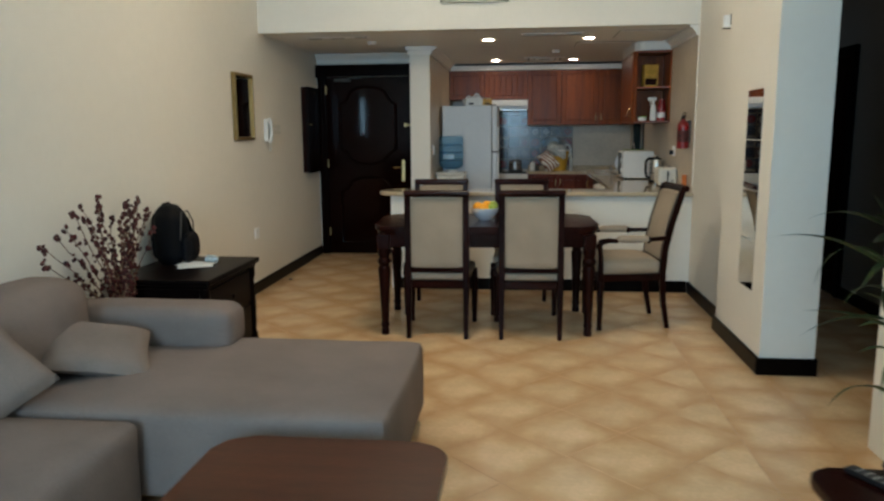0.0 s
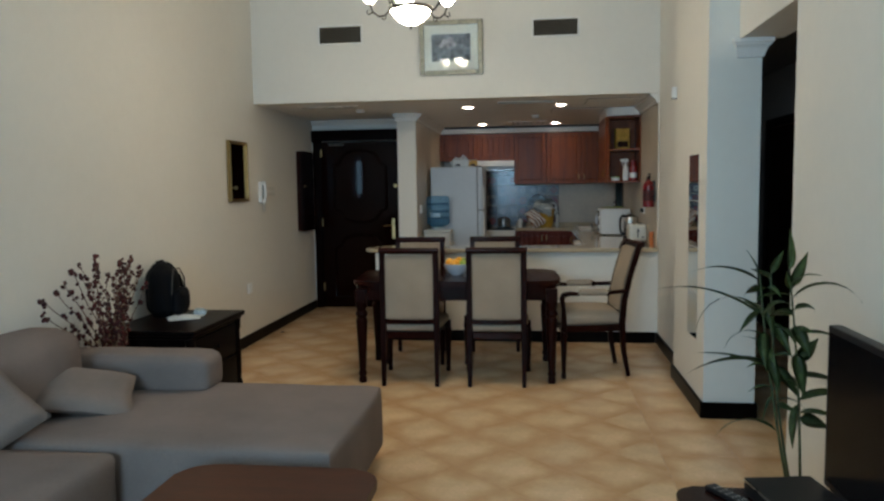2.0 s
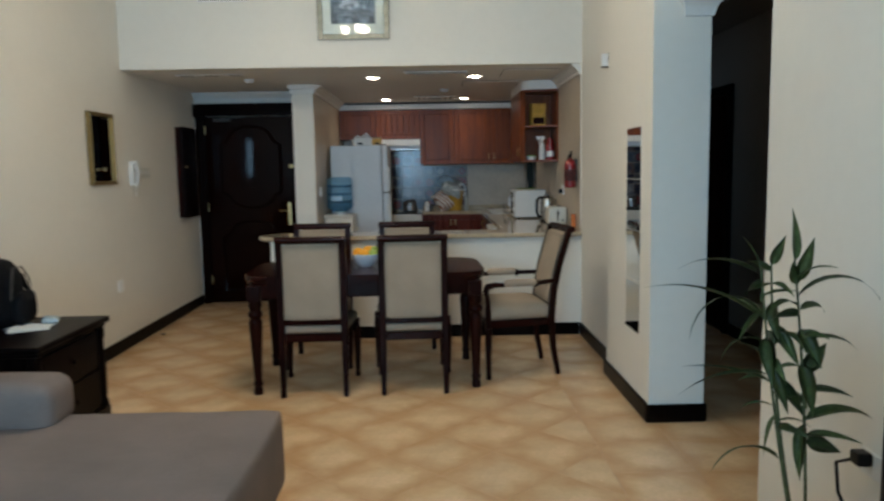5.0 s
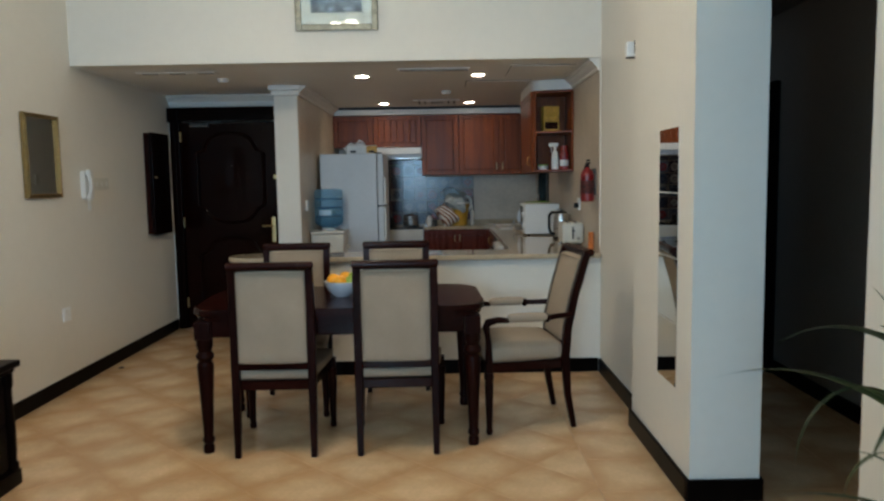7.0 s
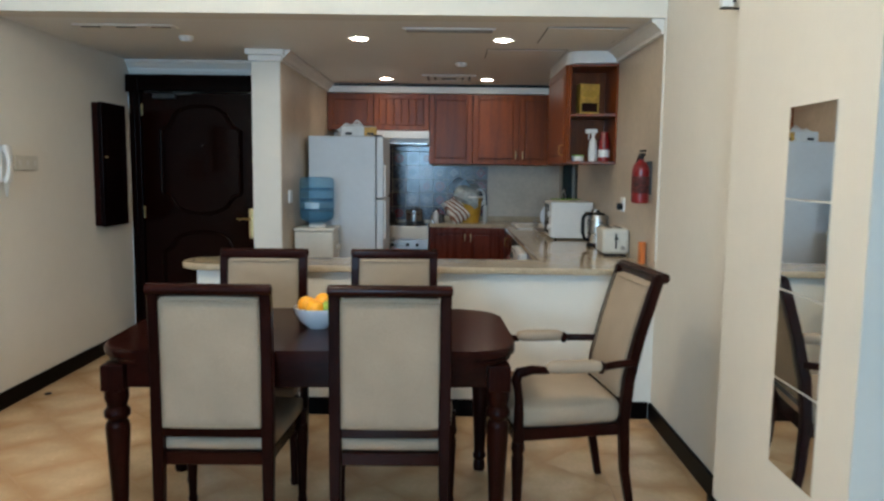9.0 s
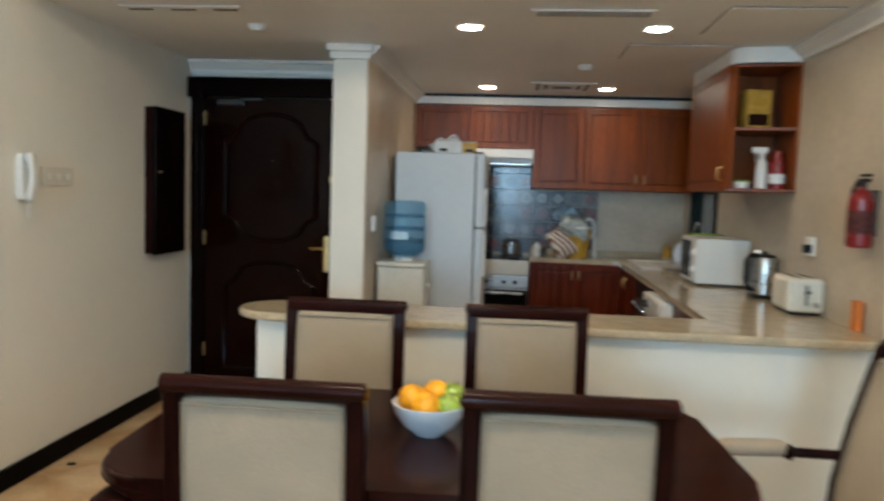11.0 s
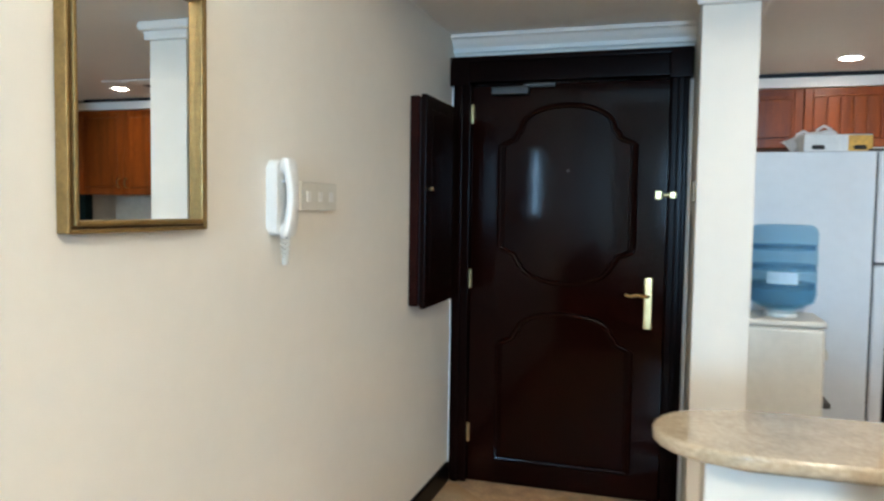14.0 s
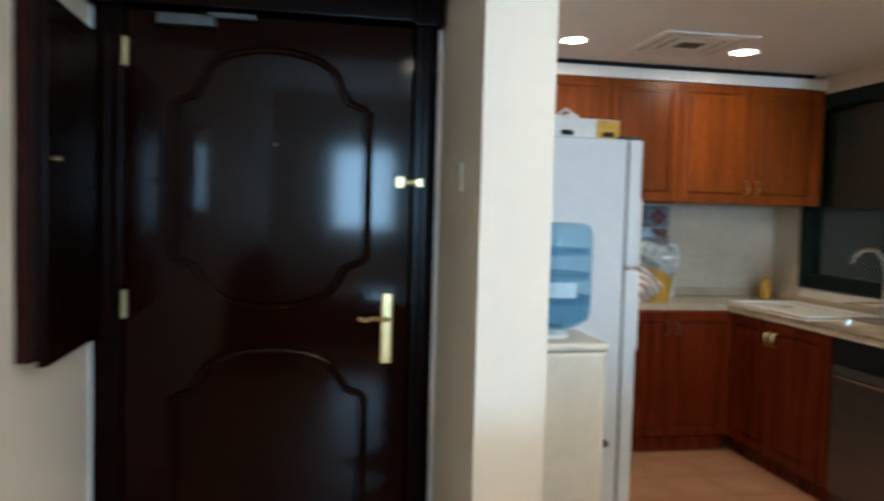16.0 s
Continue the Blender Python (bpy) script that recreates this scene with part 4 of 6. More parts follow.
def seat_frame_parts(c, wb, wf, POST, top_y, crown=0.478):
    """Seat, frame, legs and scrolled back of a chair that faces +y."""
    for s in (-1, 1):
        part("back_post", bar_sweep([(s * wb / 2, y, z) for y, z in POST], 0.042, 0.042, widths=[0.75, 0.9, 1.05, 1.05, 1, 1, 0.95]), MAHOG_V, c)
        fl = box(s * wf / 2 - 0.022, 0.215, 0.36, s * wf / 2 + 0.022, 0.259, 0.422, 0.004)
        lathe([(0.017, 0.0), (0.021, 0.02), (0.017, 0.035), (0.026, 0.29), (0.021, 0.31), (0.029, 0.33), (0.025, 0.36)], 14, bm=fl, m=pose(s * wf / 2, 0.237, 0))
        part("leg", fl, MAHOG_V, c)
    fr = prism([(-wf / 2, 0.255), (-wb / 2, -0.22), (wb / 2, -0.22), (wf / 2, 0.255)], 0.358, 0.410, 0.004, 1)
    part("seat_frame", fr, MAHOG, c)
    sb = soft_box(-0.5, -0.215, 0.410, 0.5, 0.262, crown, 0.026 if crown < 0.5 else 0.046, 0.018 if crown < 0.5 else 0.028, 9)
    for v in sb.verts:
        k = (v.co.y + 0.215) / 0.477
        v.co.x *= (wb - 0.0 + (wf - wb) * k) + 0.012
    part("seat", sb, CHAIRFAB, c, "beige upholstered seat")
    rail = bar_sweep([(0, -0.229, 0.474), (0, -0.229, 0.512)], wb - 0.03, 0.030)
    part("lower_rail", rail, MAHOG, c)
    top = cyl((-wb / 2 - 0.020, top_y, 1.029), (wb / 2 + 0.020, top_y, 1.029), 0.022, n=18)
    box(-wb / 2 - 0.016, top_y - 0.006, 1.003, wb / 2 + 0.016, top_y + 0.034, 1.045, 0.010, 3, bm=top)
    for s in (-1, 1):
        cyl((s * (wb / 2 + 0.019), top_y, 1.029), (s * (wb / 2 + 0.025), top_y, 1.029), 0.017, 0.012, 14, bm=top)
    part("top_rail", top, MAHOG, c)
    # upholstered back follows the curve of the posts
    bk = soft_box(-wb / 2 + 0.020, -0.022, 0.510, wb / 2 - 0.020, 0.024, 1.0, 0.014, 0.008, 7)
    for v in bk.verts:
        z = v.co.z
        for (y0, z0), (y1, z1) in zip(POST, POST[1:]):
            if z0 <= z <= z1:
                v.co.y += y0 + (y1 - y0) * (z - z0) / (z1 - z0)
                break
    back = part("backrest", bk, CHAIRFAB, c, "beige upholstered back panel")
    def at_height(z):
        for (y0, z0), (y1, z1) in zip(POST, POST[1:]):
            if z0 <= z <= z1:
                return y0 + (y1 - y0) * (z - z0) / (z1 - z0)
        return POST[-1][0]

    e = wb / 2 - 0.0255
    ring = [(-e, 0.518), (e, 0.518), (e, 0.64), (e, 0.76), (e, 0.88), (e, 0.988), (-e, 0.988), (-e, 0.88), (-e, 0.76), (-e, 0.64), (-e, 0.518)]
    for off in (-0.024, 0.027):
        part("nail_trim", sweep([(x, at_height(z) + off, z) for x, z in ring], 0.0032, 6), PIPING, back, "braided trim round the panel")


def dining_chair():
    c = thing("dining_chair", "dark mahogany dining chair with beige upholstered seat and back", "chair", pose(-0.333, 5.645, 0, 0, 0, 1.0), group="chairs round the table")
    seat_frame_parts(c, 0.405, 0.48, POST, -0.256)
    return c


chair = dining_chair()
copy_thing(chair, pose(0.317, 5.66, 0, 0, 0, 1.5))
copy_thing(chair, pose(-0.415, 6.31, 0, 0, 0, 181))
copy_thing(chair, pose(0.265, 6.35, 0, 0, 0, 183))


def armchair():
    c = thing("carver_chair", "dark mahogany armchair with padded arms and beige upholstery", "chair", pose(1.03, 6.0, 0, 0, 0, 97), group="chairs round the table")
    seat_frame_parts(c, 0.44, 0.53, [(-0.275, 0.0), (-0.238, 0.20), (-0.225, 0.42), (-0.240, 0.60), (-0.280, 0.78), (-0.330, 0.95), (-0.355, 1.032)], -0.372, 0.515)
    for s in (-1, 1):
        x0, x1 = s * 0.245, s * 0.285
        arm = sweep([(x0 * 0.95, -0.258, 0.675), (x0 * 1.03, -0.17, 0.672), (x1 * 0.97, -0.10, 0.668)], 0.016, 10)
        lathe([(0.012, -0.02), (0.026, -0.006), (0.026, 0.006), (0.012, 0.02)], 14, bm=arm, m=pose(x1 * 0.97, -0.10, 0.668, 90))
        a = part("arm", arm, MAHOG_V, c)
        front = sweep([(x1, 0.12, 0.663), (x1, 0.19, 0.667), (x1, 0.243, 0.655), (x1, 0.255, 0.625), (x1, 0.247, 0.585), (x1 * 0.98, 0.24, 0.54), (x1 * 0.96, 0.238, 0.48), (x1 * 0.94, 0.237, 0.42)], 0.019, 10, taper=[0.8, 1, 1.25, 1.15, 0.9, 0.95, 1.1, 1.2])
        part("arm_support", front, MAHOG_V, c)
        pad = soft_box(x1 - 0.027, -0.10, 0.652, x1 + 0.027, 0.13, 0.702, 0.022, 0.003, 5)
        part("arm_pad", pad, CHAIRFAB, a, "beige padded armrest")


armchair()


def fruit_bowl():
    b = thing("fruit_bowl", "white porcelain bowl on the dining table", "bowl", pose(-0.02, 5.87, 0.791))
    prof = [(0.0, 0.004), (0.04, 0.0), (0.045, 0.006), (0.075, 0.03), (0.098, 0.065), (0.104, 0.09), (0.101, 0.091), (0.094, 0.066), (0.072, 0.035), (0.04, 0.014), (0.0, 0.012)]
    part("bowl", lathe(prof, 36), BOWLM, b)

    def ball(name, mt, r, x, y, z, label, cat, squash=1.0, seed=0):
        bm_ = bmesh.new()
        bmesh.ops.create_uvsphere(bm_, u_segments=20, v_segments=12, radius=r)
        for v in bm_.verts:
            pole = abs(v.co.z) / r
            v.co.z *= squash
            if pole > 0.9:
                v.co.z *= 1 - 0.8 * (pole - 0.9)
        o = finish(bm_, name, mt, None, "", True)
        o.matrix_basis = pose(x, y, z, 15 * seed, 20 - 9 * seed, 0)
        tagged(o, label, cat, "fruit in the bowl")
        return o

    fx, fy, fz = -0.02, 5.87, 0.791
    for i, (x, y, z) in enumerate(((-0.05, 0.02, 0.092), (-0.005, -0.045, 0.088), (0.015, 0.045, 0.10))):
        ball("orange", ORANGE, 0.041, fx + x, fy + y, fz + z, "ripe orange in the white bowl", "orange", 0.96, i)
    for i, (x, y, z) in enumerate(((0.055, -0.03, 0.088), (0.062, 0.04, 0.102))):
        a = ball("green_apple", APPLE, 0.037, fx + x, fy + y, fz + z, "green apple in the white bowl", "apple", 0.92, i)
        part("stalk", cyl((0, 0, 0.028), (0.004, 0, 0.045), 0.0018, n=6), TWIG, a)


fruit_bowl()
tagged(finish(box(0.215, 6.03, 0.792, 0.305, 6.10, 0.806, 0.003), "card_box", BLUEPL), "small blue packet on the dining table", "packet")
_nap = cushion(0.11, 0.10, 0.02, 3)
_nap.transform(pose(0.35, 6.12, 0.802))
tagged(finish(_nap, "napkin", PAPER, None, "", True), "crumpled white paper napkin on the table", "napkin")


# ---- living room ----
def sofa():
    s = thing("corner_sofa", "taupe grey fabric corner sofa with chaise and bolster arm", "sofa")
    part("chaise", soft_box(-1.95, 2.87, 0.07, -0.225, 3.92, 0.42, 0.035, 0.010, 12, 1, 0.004), SOFA, s)
    part("seat", soft_box(-1.95, 0.9, 0.07, -1.12, 2.815, 0.425, 0.05, 0.012, 10, 2, 0.004), SOFA, s)
    part("back", soft_box(-2.105, 0.9, 0.07, -1.74, 3.62, 0.80, 0.13, 0.015, 12, 3, 0.006), SOFA, s)
    part("arm", soft_box(-2.08, 3.69, 0.39, -1.15, 3.955, 0.606, 0.06, 0.010, 10, 4, 0.004), SOFA, s)
    part("arm_base", soft_box(-2.08, 3.70, 0.07, -1.15, 3.93, 0.42, 0.03, 0.0, 5), SOFA, s)
    for x, y in ((-0.32, 2.95), (-0.32, 3.84), (-2.0, 3.84), (-1.25, 1.0), (-2.0, 1.0)):
        part("foot", cyl((x, y, 0), (x, y, 0.075), 0.025, 0.03, 12), BLACKPL, s)
    part("chaise_seam", sweep([(-1.12, 2.885, 0.405), (-0.26, 2.885, 0.405)], 0.006, 6), SOFA, s)


def lean(at, along, facing):
    """A pose with its x axis along one way and its z axis facing another."""
    ax = Vector(along).normalized()
    az = (Vector(facing) - ax * ax.dot(Vector(facing))).normalized()
    return Matrix.Translation(at) @ Matrix((ax, az.cross(ax), az)).transposed().to_4x4()


sofa()
for m_, sd in ((lean((-1.605, 3.36, 0.507), (0.25, 0.15, -0.07), (0.034, -0.012, 0.092)) @ Matrix.Diagonal((0.97, 0.97, 0.8, 1)), 1), (lean((-1.77, 2.79, 0.56), (0.75, 0.62, -0.22), (0.5, -0.62, 0.6)) @ pose(0, 0, 0, 0, 0, 45), 2)):
    c_ = finish(cushion(0.45, 0.42, 0.13, sd), "cushion", CUSHION, None, "", True)
    c_.matrix_basis = m_
    tagged(c_, "taupe square scatter cushion lying on the sofa", "cushion", "sofa cushions")


def coffee_table():
    t = thing("coffee_table", "low brown wooden coffee table with rounded corners", "table", pose(-0.375, 2.2, 0))
    part("tabletop", prism(round_rect(-0.385, -0.55, 0.40, 0.505, 0.11, 8), 0.385, 0.42, 0.012, 3), LEATHERTOP, t)
    part("frame", prism(round_rect(-0.35, -0.51, 0.35, 0.46, 0.10, 6), 0.31, 0.385, 0.004, 1), MAHOG, t)
    for sx in (-0.30, 0.30):
        for sy in (-0.45, 0.40):
            part("leg", lathe([(0.02, 0), (0.028, 0.02), (0.022, 0.04), (0.034, 0.25), (0.03, 0.31)], 14, m=pose(sx, sy, 0)), MAHOG_V, t)


coffee_table()


def phone():
    p = thing("mobile_phone", "dark grey mobile phone lying on the coffee table", "phone", pose(-0.388, 2.215, 0.4205, 0, 0, 7))
    c_ = part("case", box(-0.078, -0.038, 0, 0.078, 0.038, 0.011, 0.004, 2), BLACKPL, p)
    part("screen", box(-0.074, -0.034, 0.0105, 0.074, 0.034, 0.0122, 0.0005), PHONEGLASS, c_, "dark green-grey glass screen")


phone()


def chest():
    c = thing("side_chest", "dark wooden chest with moulded top and corner columns", "chest", pose(-1.83, 4.73, 0))
    part("top", box(-0.30, -0.42, 0.585, 0.325, 0.40, 0.62, 0.010, 3), CHESTWOOD, c)
    part("cornice", box(-0.285, -0.40, 0.562, 0.305, 0.38, 0.585, 0.006, 2), CHESTWOOD, c)
    part("body", box(-0.28, -0.375, 0.08, 0.27, 0.355, 0.562, 0.004), CHESTWOOD, c)
    part("plinth", box(-0.285, -0.40, 0.0, 0.305, 0.38, 0.08, 0.006, 2), CHESTWOOD, c)
    for y in (-0.37, 0.35):
        part("corner_column", lathe([(0.03, 0.08), (0.032, 0.11), (0.022, 0.125), (0.026, 0.16), (0.028, 0.30), (0.022, 0.48), (0.03, 0.50), (0.03, 0.562)], 16, m=pose(0.275, y, 0)), CHESTWOOD, c)
    for i in range(2):
        z0 = 0.10 + i * 0.23
        d = part("drawer", box(0.268, -0.325, z0, 0.288, 0.305, z0 + 0.215, 0.006, 2), CHESTWOOD, c)
        part("knob", lathe([(0.0, 0.022), (0.014, 0.018), (0.016, 0.01), (0.008, 0.0)], 12, m=pose(0.288, -0.01, z0 + 0.11, 0, 90)), CHESTWOOD, d)


chest()


def backpack():
    b = thing("backpack", "black nylon backpack standing on the chest", "backpack", pose(-1.985, 4.88, 0.621, 0, 0, 4))
    body = soft_box(-0.10, -0.135, 0.0, 0.085, 0.10, 0.36, 0.085, 0.02, 9, 5, 0.014)
    part("body", body, BAGFAB, b)
    part("front_pocket", soft_box(0.07, -0.10, 0.02, 0.145, 0.10, 0.19, 0.04, 0.012, 7, 6, 0.008), BAGFAB, b)
    part("top_handle", sweep([(-0.03, -0.05, 0.34), (-0.03, -0.04, 0.38), (-0.03, 0.04, 0.38), (-0.03, 0.05, 0.34)], 0.011, 8), BAGFAB, b)
    part("zip", sweep([(0.095, -0.115, 0.16), (0.098, -0.10, 0.26), (0.085, -0.05, 0.33), (0.085, 0.05, 0.33), (0.098, 0.10, 0.26), (0.095, 0.115, 0.16)], 0.005, 6), GRILLE, b)
    part("strap", sweep([(0.06, 0.095, 0.28), (0.08, 0.115, 0.18), (0.10, 0.115, 0.02)], 0.013, 8), BAGFAB, b)


backpack()
for i, m_ in enumerate((pose(-1.79, 4.76, 0.6235, 0, 0, 25), pose(-1.80, 4.80, 0.6275, 0, 0, -8))):
    sh = box(-0.105, -0.075, -0.001, 0.105, 0.075, 0.001)
    bmesh.ops.subdivide_edges(sh, edges=sh.edges[:], cuts=3, use_grid_fill=True)
    o = finish(sh, "paper_sheet", PAPER)
    o.matrix_basis = m_
    tagged(o, "loose white paper sheet on the chest", "paper", "papers on the chest")
_cup = thing("plastic_pouch", "crumpled pale plastic pouch on the chest", "pouch", pose(-1.74, 4.90, 0.621))
_pc = cushion(0.09, 0.07, 0.04, 8)
_pc.transform(pose(0, 0, 0.024, 8, 4, 20))
part("pouch", _pc, POUCH, _cup)


def dry_branches():
    v = thing("branch_vase", "tall dark vase with dry branches and brown seed heads", "vase", pose(-1.93, 4.12, 0))
    part("vase", lathe([(0.0, 0.0), (0.07, 0.0), (0.085, 0.05), (0.095, 0.2), (0.075, 0.38), (0.05, 0.45), (0.062, 0.49), (0.055, 0.49), (0.045, 0.45), (0.0, 0.40)], 24), CHESTWOOD, v)
    rng = random.Random(11)
    seeds = None
    for k in range(24):
        a = -1 + 2 * (k + 0.5) / 24
        tip = Vector((rng.uniform(-0.10, 0.16), a * (0.60 if a < 0 else 0.30) + rng.uniform(-0.05, 0.05), 1.13 - 0.22 * a * a - rng.uniform(0.0, 0.12) + (0.03 if a > 0.3 else 0)))
        if k == 0:
            tip = Vector((0.02, -0.66, 0.95))
        base = Vector((rng.uniform(-0.03, 0.03), rng.uniform(-0.03, 0.03), 0.42))
        pts = []
        for i in range(7):
            f = i / 6
            p = base.lerp(tip, f)
            p.y += 0.05 * math.sin(f * 3.1) * (-1 if a > 0 else 1) * 0.6
            p += Vector((rng.uniform(-1, 1), rng.uniform(-1, 1), 0)) * 0.012 * (0 < i < 6)
            pts.append(p)
        part("branch", sweep(pts, 0.0042, 5, taper=[1.3, 1.15, 1, 0.85, 0.7, 0.6, 0.5]), TWIG, v)
        bm_ = bmesh.new()
        for i in range(24):
            f = (0.25 + 0.75 * rng.random() ** 1.25) if i > 2 else 1.0 - 0.02 * i
            j = min(5, int(f * 6))
            p = pts[j].lerp(pts[j + 1], f * 6 - j) + Vector((rng.uniform(-1, 1), rng.uniform(-1, 1), rng.uniform(-1, 1))) * 0.013
            r = rng.uniform(0.0065, 0.0145)
            t_ = bmesh.new()
            bmesh.ops.create_icosphere(t_, subdivisions=1, radius=r, matrix=Matrix.LocRotScale(p, Euler((rng.random(), rng.random(), 0)), (1, 1, rng.uniform(1.0, 1.7))))
            joined(bm_, t_)
        tagged(part("seed_spray", bm_, BERRY, v), kind="stuff")


dry_branches()


def console():
    c = thing("tv_console", "dark mahogany television console with rounded front corner", "console", pose(0, 0, 0))
    part("top", prism([(1.80, 0.6), (1.80, 2.46)] + arc(1.06 + 0.06, 2.46 - 0.06, 0.06, 90, 180, 6) + [(1.06, 0.6)], 0.465, 0.50, 0.010, 3), MAHOG, c)
    part("body", box(1.11, 0.62, 0.09, 1.79, 2.40, 0.465, 0.006, 2), MAHOG_V, c)
    part("plinth", box(1.14, 0.65, 0.0, 1.78, 2.36, 0.09), BLACKWOOD, c)
    for i in range(3):
        d = part("drawer", box(1.093, 0.66 + i * 0.58, 0.12, 1.112, 1.20 + i * 0.58, 0.44, 0.006, 2), MAHOG_V, c)
        part("knob", lathe([(0.0, 0.022), (0.014, 0.018), (0.016, 0.01), (0.008, 0.0)], 12, m=pose(1.093, 0.93 + i * 0.58, 0.29, 0, -90)), BRASS, d)


console()


def television():
    t = thing("television", "flat black television on the console, switched off", "television", pose(1.52, 2.40, 0.501))
    part("screen_body", box(-0.012, -1.02, 0.045, 0.03, 0.0, 0.555, 0.006, 2), BLACKPL, t)
    part("screen", box(-0.014, -1.0, 0.07, -0.0125, -0.02, 0.535), BLACKGLASS, t)
    part("stand", box(-0.09, -0.70, 0.0, 0.13, -0.32, 0.014, 0.005, 2, bm=box(0.0, -0.55, 0.01, 0.03, -0.47, 0.06)), BLACKPL, t)


television()


def set_top_box():
    t = thing("set_top_box", "black set-top box on the console", "set-top box", pose(1.392, 2.325, 0.501, 0, 0, 9))
    part("case", box(-0.11, -0.095, 0.008, 0.105, 0.095, 0.058, 0.004, 2), BLACKPL, t)
    part("foot", box(-0.095, -0.08, 0.0, 0.09, 0.08, 0.008), BLACKPL, t)
    part("front_line", box(-0.1115, -0.09, 0.048, -0.1095, 0.09, 0.053), STEEL, t)


set_top_box()


def remote():
    t = thing("remote_control", "black remote control lying on the console", "remote control", pose(1.212, 2.375, 0.501, 0, 0, 30))
    r_ = part("case", box(-0.022, -0.08, 0.0, 0.022, 0.08, 0.016, 0.006, 2), BLACKPL, t)
    for i in range(5):
        for j in range(3):
            part("button", box(-0.015 + j * 0.012, -0.065 + i * 0.026, 0.016, -0.009 + j * 0.012, -0.056 + i * 0.026, 0.0175, 0.001), CEILGREY, r_)


remote()


# ---- plant ----
def leaf_mesh(length, width, droop, seed):
    """A long pointed leaf, folded along its rib and bending over towards its tip."""
    b = bmesh.new()
    n = 9
    rows = []
    x = z = 0.0
    ang = 0.0
    for i in range(n + 1):
        f = i / n
        w = width * (math.sin(math.pi * min(1, f ** 0.62)) ** 1.05) * (1 - 0.15 * f) + 0.0010
        tw = 0.25 * math.sin(seed + f * 2)
        rows.append([b.verts.new((x, s * w / 2, z + abs(s) * w * 0.16 + s * w * tw * 0.3)) for s in (-1, 0, 1)])
        ang = -droop * f * 1.15
        x += length / n * math.cos(ang)
        z += length / n * math.sin(ang)
    for p, q in zip(rows, rows[1:]):
        for k in range(2):
            b.faces.new((p[k], q[k], q[k + 1], p[k + 1]))
    bmesh.ops.solidify(b, geom=b.faces[:], thickness=0.0008)
    return b


